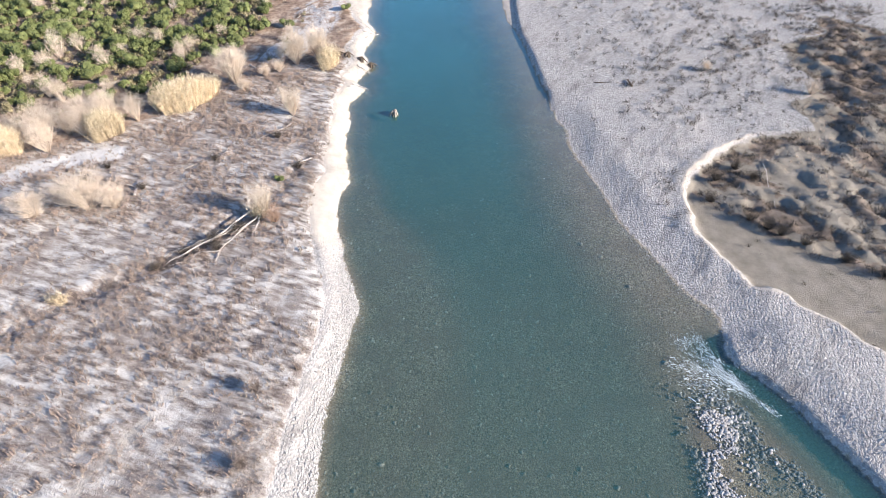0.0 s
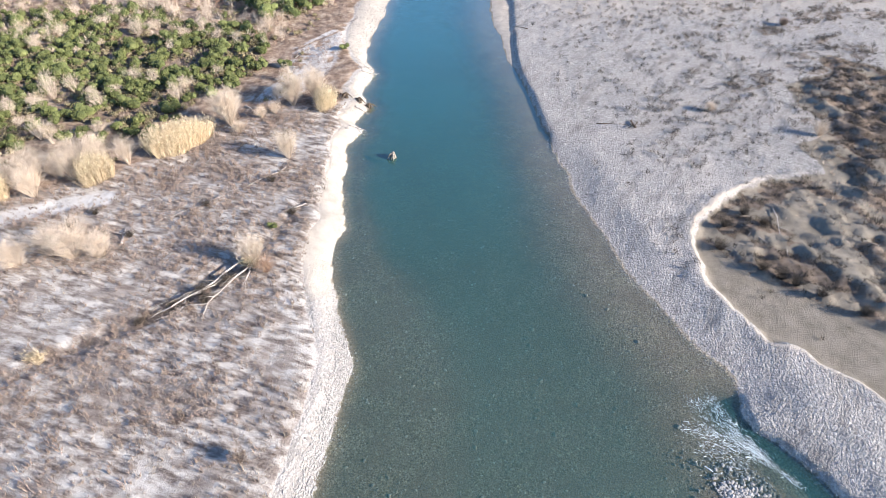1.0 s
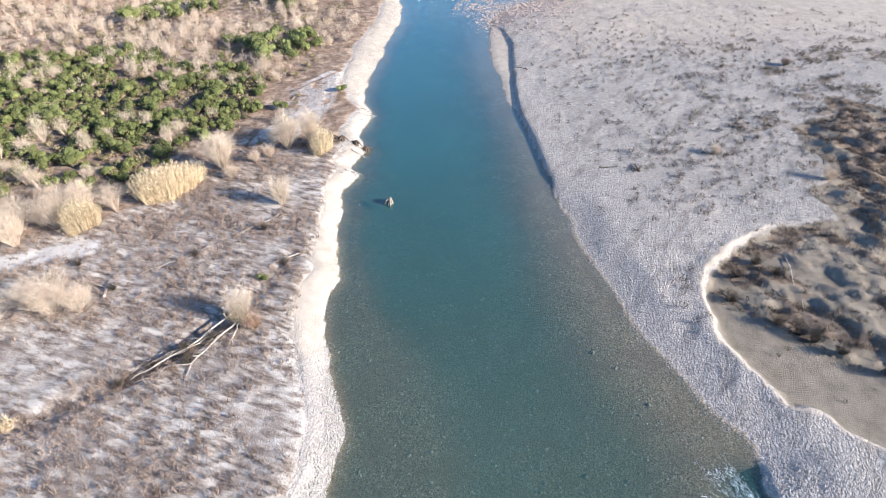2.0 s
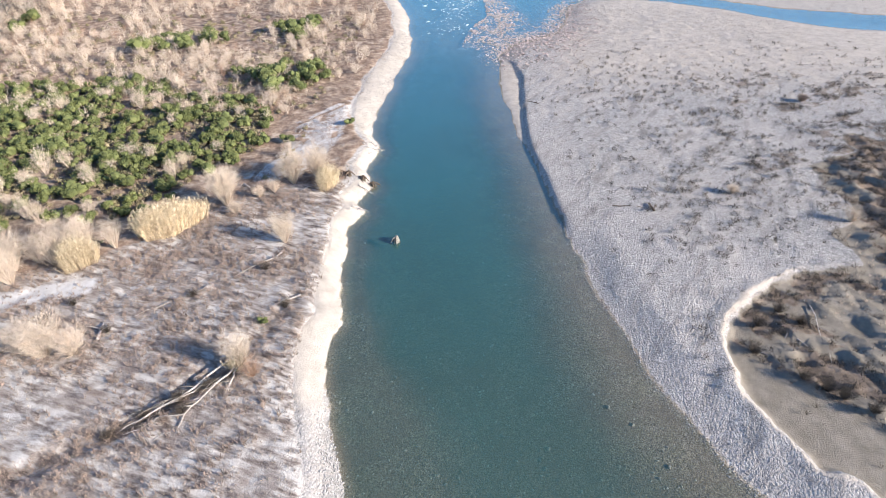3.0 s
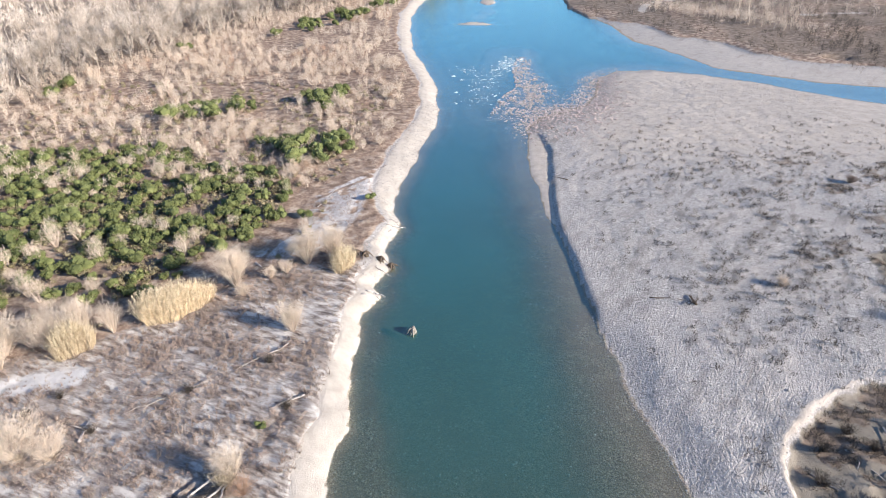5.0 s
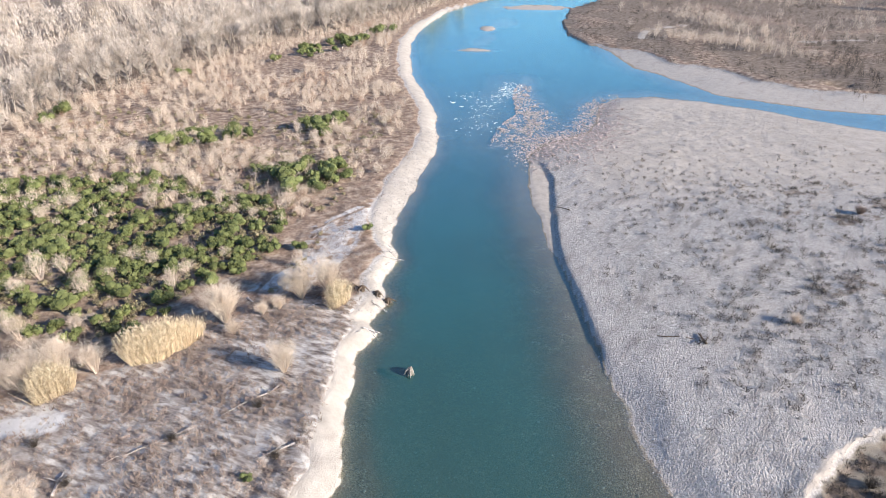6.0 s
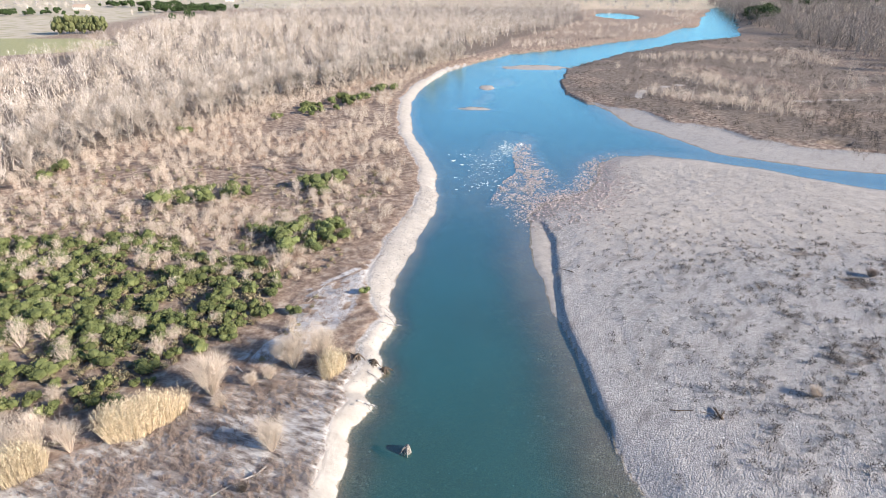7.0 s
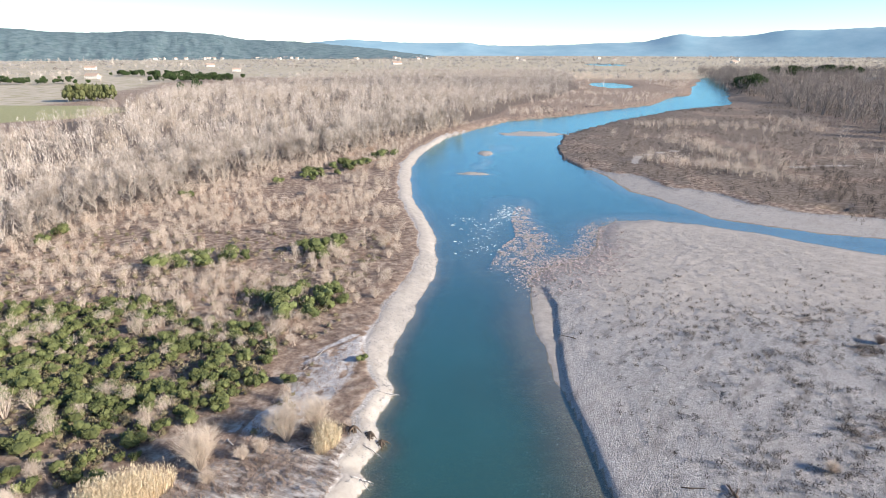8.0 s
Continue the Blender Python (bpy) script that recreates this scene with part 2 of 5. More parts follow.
# wooded hill green, shifted to teal as painted distance haze
HAZED_WOOD = plain("far_woods", (0.10, 0.165, 0.175), (0.21, 0.275, 0.285), 0.03, 1.0, 0.0, relief=6.0)
# ridge colour: the blue haze of distance is painted in
HAZE_BLUE = plain("hazed_ridge", (0.24, 0.40, 0.49), (0.34, 0.50, 0.57), 0.006, 1.0, 0.0, relief=0.0)


# ---- plan: smooth noise, outlines, heights ----
def vnoise(x, y, seed=0):
    """Smooth lattice noise from 0 to 1."""
    xi, yi = np.floor(x).astype(np.int64), np.floor(y).astype(np.int64)
    u, v = x - xi, y - yi
    u, v = u * u * (3 - 2 * u), v * v * (3 - 2 * v)

    def h(a, b):
        n = (a * 374761393 + b * 668265263 + seed * 974634777) & 0x7FFFFFFF
        n = ((n ^ (n >> 13)) * 1274126177) & 0x7FFFFFFF
        return ((n ^ (n >> 16)) & 0xFFFF) / 65535.0
    return (h(xi, yi) * (1 - u) + h(xi + 1, yi) * u) * (1 - v) + (h(xi, yi + 1) * (1 - u) + h(xi + 1, yi + 1) * u) * v


def fbm(x, y, size, seed=0, octaves=4):
    out, amp, total = 0, 1.0, 0
    for i in range(octaves):
        out = out + amp * vnoise(x / size + 17.3 * i, y / size - 9.1 * i, seed + i)
        total, amp, size = total + amp, amp * 0.5, size * 0.5
    return out / total


def smooth(a, b, x):
    t = np.clip((x - a) / (b - a), 0, 1)
    return t * t * (3 - 2 * t)


def line_distance(x, y, pts):
    best = np.full(x.shape, 1e12)
    for (ax, ay), (bx, by) in zip(pts[:-1], pts[1:]):
        dx, dy = bx - ax, by - ay
        t = np.clip(((x - ax) * dx + (y - ay) * dy) / (dx * dx + dy * dy + 1e-9), 0, 1)
        best = np.minimum(best, (x - ax - t * dx) ** 2 + (y - ay - t * dy) ** 2)
    return np.sqrt(best)


def inside(x, y, pts):
    hit = np.zeros(x.shape, bool)
    for (ax, ay), (bx, by) in zip(pts, pts[1:] + pts[:1]):
        if ay == by:
            continue
        hit ^= ((ay > y) != (by > y)) & (x < (bx - ax) * (y - ay) / (by - ay) + ax)
    return hit


def signed(x, y, pts):
    """Distance to a closed outline, positive inside."""
    d = line_distance(x, y, pts + pts[:1])
    return np.where(inside(x, y, pts), d, -d)


LEFT_SHORE = [(-20, -400), (-15, -40), (-13, 10), (-12.7, 24), (-12.5, 31), (-11.5, 37), (-10.9, 42), (-11.0, 47), (-12.8, 51), (-14.2, 55),
              (-15, 59), (-16, 63), (-16.2, 67), (-15, 70), (-16.3, 75), (-17.5, 80), (-17.2, 86), (-17.8, 92), (-15.8, 96.5), (-18, 99),
              (-16, 104.5), (-18, 110), (-16.2, 118), (-18.5, 124), (-19.3, 131), (-18, 142), (-17, 156), (-15, 172), (-14.8, 186),
              (-17, 194), (-18, 207), (-22.5, 223), (-26, 236), (-31, 252), (-37, 287), (-41, 319), (-40, 361), (-32, 416), (-16, 459)]
LEFT_FAR = [(9, 512), (20, 521), (57, 553), (104, 610), (152, 660), (204, 772), (229, 792), (280, 956), (397, 1276)]
LEFT_LAND = LEFT_SHORE + LEFT_FAR + [(420, 1330), (600, 4900), (-4900, 4900), (-4900, -400)]
ISLAND = [(34, 377), (35, 342), (47, 309), (52, 278), (64, 256), (73, 236), (79, 231.5), (93, 223.5), (99, 219.5), (116, 215), (160, 207), (400, 155),
          (4900, 100), (4900, 4900), (600, 4900), (420, 1330), (406, 1211), (308, 898), (251, 729), (241, 681), (167, 616), (93, 520), (45, 436)]
BAR = [(60, -400), (52, -20), (46, 12), (41, 25), (39, 29), (36, 34), (31.3, 39), (31.2, 42), (31.8, 44), (31, 47), (28, 51), (26, 56), (23, 62),
       (21, 69), (19, 77), (17, 89), (16, 97), (15, 105), (14, 112), (12.2, 121), (11, 126), (10, 136), (8, 149), (8.6, 158), (8.5, 171),
       (10, 175), (12.5, 181), (17, 186), (22, 190), (26, 194), (30, 202), (33, 220), (40, 229), (52, 232), (69, 226.5), (82, 220),
       (93, 211), (102, 204.5), (110, 200.5), (160, 191), (400, 130), (4900, 60), (4900, -400)]
HOLLOW = [(58, 84), (51, 83), (44, 81), (38, 76), (34.5, 72), (33, 67), (33, 62), (34, 57), (35.5, 53), (37, 50), (40, 48), (44, 45), (46, 42),
          (53, 34), (70, 22), (140, 0), (160, 110), (110, 124), (88, 122), (78, 125), (69, 120), (63, 104), (60, 92)]
CLIFF = [(17, 84), (16.2, 95), (15.2, 106), (13.8, 114), (12.9, 122), (12.8, 131), (13.2, 143), (13.9, 157), (12, 168), (8, 177)]
GULLY = [(-62, 31), (-50, 40), (-46, 44), (-41, 48), (-35, 52), (-30, 58), (-24, 67), (-21, 74)]
RILL = [(33.0, 70.5), (36.9, 66), (38.9, 63.4), (41.3, 60.7), (44.2, 59), (45.9, 56.8), (50.6, 53.8), (62, 47), (90, 34), (150, 6)]
SANDY = [(62.5, 96), (61.3, 91.5), (59.7, 85), (59.5, 79.5), (60.6, 76), (63.5, 72), (72, 65), (90, 54)]
GLADE = [(-39, 103), (-35, 114), (-34.4, 123), (-32, 129), (-25.5, 140), (-22, 146), (-23.6, 130), (-24, 121), (-25.4, 114), (-29, 105), (-33, 102)]
TRACK = [(-46, 97), (-38, 103), (-36, 113), (-36, 124), (-31, 130), (-25, 138)]
WORN = [(-36, 18), (-34, 22), (-33, 24), (-31, 28), (-28, 33), (-26.5, 36)]
ISLETS = [(-10.5, 304.5, 9.5, 4.4), (-6, 360.5, 4.6, 9.0), (24, 441, 24, 14)]
PONDS = [(119.5, 246.5, 5, 2.6), (171, 995, 34, 85), (352, 2130, 75, 160), (770, 1237, 120, 90)]
SHOALS = [(3, 381, 9, 15), (-5, 335, 4, 14), (-9, 322, 5, 10)]

GREEN_AREA = [(-40, 130), (-39, 116), (-44, 103), (-50, 93), (-60, 86.5), (-80, 80), (-125, 74), (-140, 112), (-112, 140), (-78, 148), (-52, 140)]
WOOD_EDGE = [(-400, 100), (-160, 140), (-128, 166), (-128, 202), (-122, 222), (-113, 235), (-111, 262), (-101, 297), (-78, 330), (-54, 390), (-16, 480), (8, 545), (20, 620)]
WOODS = WOOD_EDGE + [(60, 700), (120, 900), (150, 1400), (-250, 1400), (-380, 900), (-400, 740), (-345, 520), (-310, 395), (-400, 340)]


def plan(x, y):
    """Heights and covers of the plain at x, y."""
    wob = (fbm(x, y, 6.0, 3) - 0.5) * 1.6 + (fbm(x, y, 2.4, 8, 2) - 0.5) * 0.45
    left, isle, bar = (signed(x, y, p) + wob * k for p, k in ((LEFT_LAND, 1.0), (ISLAND, 2.0), (BAR, 1.0)))
    hollow = signed(x, y, HOLLOW) + (fbm(x, y, 5.0, 21) - 0.5) * 3.0 + (fbm(x, y, 10.0, 22) - 0.5) * 14 * smooth(84, 94, y)
    land = np.maximum(np.maximum(left, isle), bar)
    rough = fbm(x, y, 9.0, 31) - 0.5
    tuss = fbm(x, y, 1.8, 37, 3) - 0.5
    # left: cobble foreshore up to a low terrace
    beach = np.where(y > 380, 1.5, 3.5) - 1.1 * smooth(60, 85, y) + 2.4 * smooth(118, 140, y) + 1.0 * smooth(125, 150, y) * (1 - smooth(165, 185, y))
    zl = 1.96 * smooth(-0.5, 1.0, left / beach) - 0.50 + smooth(0.8, 1.5, left / beach) * (0.5 * rough + 0.35 * tuss + 0.42)
    gully = line_distance(x, y, GULLY)
    zl = zl - (0.35 + 0.9 * (fbm(x, y, 7.0, 19) - 0.35)).clip(0.1, 0.9) * np.exp(-(gully / 1.1) ** 2) * smooth(1.0, 4.0, left - beach)
    # right: gravel bar, a cut bank where the stream bites it
    edge_x = np.interp(y, [p[1] for p in CLIFF], [p[0] for p in CLIFF])
    off = x - edge_x + (fbm(x, y, 4.0, 5) - 0.5) * 0.8
    cut = smooth(84, 100, y) * (1 - smooth(160, 178, y))
    slope = 1.15 * smooth(-1.0, 7.5, bar) - 0.06
    shelf = 0.27 * smooth(-0.8, 1.8, bar) - 0.09 + 0.55 * smooth(-0.5, 0.7, off)
    zb = slope * (1 - cut) + shelf * cut
    zb = zb * (1 - 0.6 * smooth(165, 200, y) * (1 - smooth(20, 60, x))) + 0.35 * rough * smooth(4, 14, bar) + (0.22 * tuss + 0.22 * (fbm(x, y, 1.3, 39, 2) - 0.5)) * smooth(1, 5, bar)
    zb = zb + 0.30 * (fbm(x + 0.45 * y, (y - 0.45 * x) * 0.22, 5.0, 33) - 0.5) * smooth(6, 14, bar)
    zb = zb + 0.55 * smooth(-0.1, 0.6, bar) * smooth(46, 40, y)
    sink = smooth(-0.3, 1.3, hollow)
    beyond = y - np.interp(x, [p[0] for p in RILL], [p[1] for p in RILL])
    reach = smooth(-0.4, 0.8, beyond + (fbm(x, y, 3.0, 47) - 0.5) * 1.6)
    lumps = fbm(0.8 * x + 0.6 * y, (0.8 * y - 0.6 * x) * 0.6, 1.9, 44) - 0.5
    zb = zb + 0.22 * np.exp(-((hollow + 1.0) / 0.9) ** 2) * smooth(-84, -77, -y) - sink * (1.05 - 0.9 * smooth(6, 26, hollow)) * (0.12 + 0.88 * smooth(90, 80, y + 0.3 * (x - 50)))
    zb = zb + sink * reach * (0.35 * smooth(2, 6, hollow) + 2.4 * lumps * smooth(1, 4, hollow))
    # island and the plain beyond the river
    n1, n2 = fbm(x, y, 22.0, 81), fbm(x, y, 7.0, 85)
    turfed = isle + (n1 - 0.5) * 18 + 24 * smooth(285, 330, y)
    zi = 0.8 * smooth(-1.0, 14.0, isle) - 0.05 + smooth(12, 30, isle) * (0.8 * rough + 0.4) + 0.8 * smooth(19, 23, turfed)
    zb = np.where(hollow > -1, np.maximum(zb, 0.22 + 0.2 * rough), zb)
    z = np.where(left >= np.maximum(isle, bar), zl, np.where(isle >= bar, zi, zb))
    # river bed
    d = np.maximum(-land, 0)
    deep = np.interp(y, [0, 25, 45, 62, 85, 120, 160, 178, 200, 235, 262, 320, 600, 1300], [0.45, 0.52, 0.66, 0.95, 1.45, 2.2, 1.9, 0.9, 0.5, 0.8, 1.6, 2.2, 2.0, 2.0])
    mid = smooth(1.5 * smooth(75, 55, y), 15 - 10 * smooth(55, 75, y) * (left > bar), d) * (0.55 + 0.45 * smooth(0, 6, -left - 1)) * (0.5 + 0.5 * smooth(0.0, 14.0, -bar))
    zw = -0.02 - deep * mid - 0.05 * smooth(0, 1.5, d) + 0.10 * (fbm(x, y, 3.0, 61) - 0.5)
    side = line_distance(x, y, [(28.5, 41.5), (33, 34.5), (38, 25), (44, 8), (50, -20)])
    zw = zw - 0.8 * np.exp(-(side / 1.9) ** 2)
    shoal = line_distance(x, y, [(27, 32), (27, 22), (32, 4)])
    zw = np.maximum(zw, -4.0 + 3.96 * np.exp(-(shoal / 13.0) ** 2) + 0.10 * (fbm(x, y, 1.5, 66) - 0.5))
    fringe = line_distance(x, y, [(-12.5, 48), (-10.8, 42), (-10.2, 35), (-10.2, 28), (-11, 16)])
    zw = np.maximum(zw, -4.0 + 3.90 * np.exp(-((fringe - 1.0).clip(0) / 15.0) ** 2) + 0.16 * (fbm(x, y, 1.6, 64) - 0.5))
    spit = line_distance(x, y, [(18, 184), (11, 187), (7, 196), (7, 207), (5, 224), (5, 240), (6, 252)])
    zw = np.maximum(zw, -4.0 + 3.89 * np.exp(-((spit - 5).clip(0) / (34.0 - 0.45 * (y - 190)).clip(12, 36)) ** 2) + 0.50 * (fbm(x, y, 2.6, 67) - 0.5))
    zw = np.maximum(zw, -4.0 + 4.25 * np.exp(-(np.hypot(x - 5, (y - 238) * 0.6) / 8.5) ** 2))
    z = np.where(land > 0, z, np.minimum(zw, z))
    cast = np.zeros(x.shape)
    for cx, cy, rx, ry in ISLETS:
        r = np.hypot((x - cx) / rx, (y - cy) / ry) + 0.5 * (fbm(x, y, 4.0, 71) - 0.5)
        z = np.maximum(z, -3.0 + 3.4 * np.exp(-r ** 4 * 0.20))
        cast = np.maximum(cast, 1 - smooth(0.8, 1.3, r))
    for cx, cy, rx, ry in SHOALS:
        r = np.hypot((x - cx) / rx, (y - cy) / ry) + 0.6 * (fbm(x, y, 5.0, 73) - 0.5)
        z = np.maximum(z, -3.0 + 2.85 * np.exp(-r ** 4 * 0.3))
    for cx, cy, rx, ry in PONDS:
        z = z - 3.4 * (1 - smooth(0.7, 1.1, np.hypot((x - cx) / rx, (y - cy) / ry)))
    # covers
    past = left - beach + 14 * smooth(430, 480, y)
    cover = {}
    reed_line = y - np.interp(x, [-140, -67, -54, -45, -39, -29, -22, 0], [60, 74, 79, 88, 95, 102, 103, 105])
    cover["sand"] = smooth(0.2, 0.8, n2 + 0.35) * smooth(-1, 1, left) * (1 - smooth(-0.5, 1.0, past)) * smooth(52, 66, y) * (1 - 0.6 * smooth(95, 110, y)) + \
        cut * smooth(-0.5, 0.5, bar) * (1 - smooth(-0.6, 0.2, off)) + np.exp(-((hollow + 0.3) / (0.08 + 0.55 * fbm(x, y, 2.2, 26))) ** 2) * smooth(-86, -80, -y) * (bar > 0)
    cover["sand"] = cover["sand"] + cast + 0.38 * smooth(-1, 1, left) * (1 - smooth(-0.5, 0.4, past))
    cover["turf"] = smooth(-0.3, 0.6, past + (n2 - 0.5) * 1.2) * (1 - smooth(-4, 4, reed_line))
    cover["scrub"] = np.maximum(smooth(0.0, 1.6, past + (n2 - 0.5) * 2) * smooth(-4, 4, reed_line), smooth(19, 23, turfed))
    swept = fbm(x + 0.5 * y, (y - 0.5 * x) * 3.2, 16.0, 57)
    weedy = smooth(0.50, 0.60, swept + 0.05 * smooth(45, 75, x) + 0.07 * np.exp(-((x - 68) / 20) ** 2 - ((y - 124) / 18) ** 2)) * smooth(12, 30, bar) * smooth(185, 150, y) * smooth(24, 44, x) * (hollow < 0)
    cover["mud"] = np.clip(smooth(-0.2, 1.0, hollow) * (bar > 0), 0, 1)
    lane = line_distance(x, y, TRACK)
    pale = line_distance(x, y, [(-75, 60), (-65, 67), (-62, 70), (-55, 73), (-51, 74)])
    glade = smooth(-1.5, 1.5, signed(x, y, GLADE) + (n2 - 0.5) * 5) * (0.60 - 0.4 * np.exp(-((np.abs(lane - 0.2) - 0.9) / 0.35) ** 2))
    cover["frost"] = np.clip(glade * smooth(-0.3, 0.05, tuss + 0.1) + 1.0 * np.exp(-(pale / 2.0) ** 2)
                             + smooth(0.62, 0.78, n2) * cover["turf"] * 0.30 + 0.26 * smooth(58, 36, y) * smooth(0.3, 0.6, n2) * cover["turf"], 0, 1) * smooth(0.0, 1.0, past)
    far = smooth(380, 470, -x - 0.25 * (y - 450) + 60 * (n1 - 0.5)) * smooth(395, 430, y) + smooth(1500, 1800, y)
    trail = np.minimum(line_distance(x, y, [(67, 326), (69, 336), (74, 348), (84, 357), (97, 367)]), line_distance(x, y, [(138, 323), (152, 327), (168, 328)]))
    cover["sand"] = np.clip(cover["sand"] + np.exp(-(trail / 2.3) ** 2) * (isle > 10), 0, 1)
    cover["scrub"] = cover["scrub"] * (1 - np.exp(-(trail / 2.3) ** 2))
    cover["field"] = np.clip(far * (left > 0) + 0.34 * smooth(520, 640, y) * (left > 4) * (signed(x, y, WOODS) < 0) + 0.9 * smooth(1050, 1400, y), 0, 1)
    cover["heath"] = smooth(21, 26, turfed) * (isle > 0) * (0.45 + 0.55 * smooth(0.35, 0.6, n1)) * (1 - np.exp(-(trail / 2.3) ** 2))
    # shade in the gaps of woods and green shrubs, painted as darker ground
    gap_shade = np.maximum(0.8 * smooth(0, 12, signed(x, y, WOODS)), 0.46 * smooth(-2, 4, signed(x, y, GREEN_AREA)))
    cover["heath"] = np.maximum(cover["heath"], gap_shade * (left > 0))
    north = smooth(-4, 6, x - np.interp(y, [60, 72, 80, 92, 100], [80, 64, 60, 62, 66])) * smooth(66, 78, y)
    dark = (bar > 0) * smooth(0.0, 1.5, hollow) * reach * np.clip(0.72 * smooth(0.40, 0.52, fbm(0.8 * x + 0.6 * y, (0.8 * y - 0.6 * x) * 0.5, 3.0, 46) + 0.06 * north
                                                                  + 0.10 * np.exp(-((x - 42) / 8) ** 2 - ((y - 73) / 6) ** 2)), 0, 1)
    # shadow line of the low ridge along the rill, painted dark
    dark = np.maximum(dark, (bar > 0) * 0.85 * np.exp(-((beyond - 0.5) / 0.9) ** 2) * smooth(0.5, 1.5, hollow) * smooth(0.35, 0.5, n2))
    dark = np.maximum(dark, (0.34 + 0.22 * smooth(46, 62, x)) * weedy * smooth(0.35, 0.6, fbm(x, y, 3.0, 99)))
    dry = smooth(0.51, 0.60, fbm(x, y * 1.6, 9.0, 55) + 0.06 * smooth(62, 88, y) - 0.05 * smooth(50, 36, y) - 0.05 * smooth(-32, -20, x) * smooth(64, 50, y))
    dark = np.maximum(dark, 0.38 * dry * cover["turf"])
    # debris and painted shade beneath the fallen tree, as a dark band
    under = line_distance(x, y, [(-26.5, 60), (-31, 55.5), (-36, 51)])
    cover["heath"] = np.maximum(np.maximum(cover["heath"], dark), 0.85 * np.exp(-(under / 1.5) ** 2))
    bleached = smooth(0.58, 0.66, fbm((x - 0.35 * y) * 0.5, (y + 0.35 * x) * 1.5, 4.5, 48)) * smooth(1.0, 3.0, hollow) * reach * (1 - north) + np.exp(-(line_distance(x, y, SANDY) / 1.3) ** 2)
    cover["sand"] = cover["sand"] + 0.7 * bleached * (bar > 0)
    cover["heath"] = cover["heath"] * (1 - 0.8 * np.clip(bleached, 0, 1) * (bar > 0))
    worn = line_distance(x, y, WORN)
    cover["sand"] = cover["sand"] + 0.8 * np.exp(-(worn / 0.9) ** 2) * smooth(0.25, 0.6, n2)
    cover["sand"] = np.clip(cover["sand"] + 0.66 * smooth(110, 175, y) * smooth(1, 5, bar) * (x < 400) * smooth(16, 34, x + 0.2 * (190 - y)) + 0.5 * (isle > 0.5) * smooth(23, 19, turfed), 0, 1)
    cover["grass"] = 1 - smooth(0.8, 1.15, np.hypot((x + 425) / 105, (y - 515) / 75) + 0.3 * (n1 - 0.5))
    cover["bed"] = 1 - smooth(0.0, 0.08 + 0.3 * smooth(172, 180, y) * smooth(30, 22, x) * smooth(-14, -8, x) * (y < 262), z + 0.08 * (n2 - 0.5))
    return z, cover, land


# ---- mesh helpers ----
def mesh_of(name, verts, faces, mat, smooth_faces=False):
    """A mesh from arrays: verts (n, 3); faces (m, 3) or (m, 4)."""
    verts, faces = np.asarray(verts, np.float32), np.asarray(faces, np.int32)
    me = bpy.data.meshes.new(name)
    k = faces.shape[1]
    me.vertices.add(len(verts))
    me.vertices.foreach_set("co", verts.ravel())
    me.loops.add(faces.size)
    me.loops.foreach_set("vertex_index", faces.ravel())
    me.polygons.add(len(faces))
    me.polygons.foreach_set("loop_start", np.arange(0, faces.size, k, dtype=np.int32))
    me.polygons.foreach_set("use_smooth", np.full(len(faces), smooth_faces))
    me.materials.append(mat)
    me.update(calc_edges=True)
    return me


def child(name, me, parent, label="", at=None):
    ob = new(name, me)
    ob.parent = parent
    if at is not None:
        ob.matrix_basis = at
    if label:
        tagged(ob, label)
    return ob


class Soup:
    """Gathers pieces of one mesh."""

    def __init__(self):
        self.v, self.f, self.n = [], [], 0

    def add(self, verts, faces):
        verts, faces = np.asarray(verts, float), np.asarray(faces, int)
        self.v.append(verts)
        self.f.append(faces + self.n)
        self.n += len(verts)

    def mesh(self, name, mat, smooth_faces=False):
        return mesh_of(name, np.concatenate(self.v), np.concatenate(self.f), mat, smooth_faces)


def slivers(rng, base, tip, width):
    """Thin tapering blades from base to tip, each of two crossed triangles' worth of width."""
    n = len(base)
    way = tip - base
    side = np.cross(way, rng.normal(size=(n, 3)))
    side /= np.linalg.norm(side, axis=1, keepdims=True) + 1e-9
    w = np.asarray(width).reshape(-1, 1) * 0.5
    v = np.stack([base - side * w, base + side * w, tip], 1).reshape(-1, 3)
    return v, np.arange(3 * n).reshape(-1, 3)


def tube(soup, pts, radii, sides=5):
    """A tapering round limb along pts, as triangles."""
    pts = [Vector(p) for p in pts]
    rings = []
    for i, p in enumerate(pts):
        d = (pts[min(i + 1, len(pts) - 1)] - pts[max(i - 1, 0)]).normalized()
        a = d.cross(Vector((0.31, 0.2, 0.93)) if abs(d.z) < 0.9 else Vector((1, 0.1, 0))).normalized()
        b = d.cross(a)
        rings.append([p + (a * math.cos(k * math.tau / sides) + b * math.sin(k * math.tau / sides)) * radii[i] for k in range(sides)])
    v = [c for r in rings for c in r] + [pts[0], pts[-1]]
    f = []
    for i in range(len(pts) - 1):
        for k in range(sides):
            a, b, c, d = i * sides + k, i * sides + (k + 1) % sides, (i + 1) * sides + (k + 1) % sides, (i + 1) * sides + k
            f += [(a, b, c), (a, c, d)]
    last = (len(pts) - 1) * sides
    for k in range(sides):
        f += [(len(v) - 2, (k + 1) % sides, k), (len(v) - 1, last + k, last + (k + 1) % sides)]
    soup.add([tuple(c) for c in v], f)


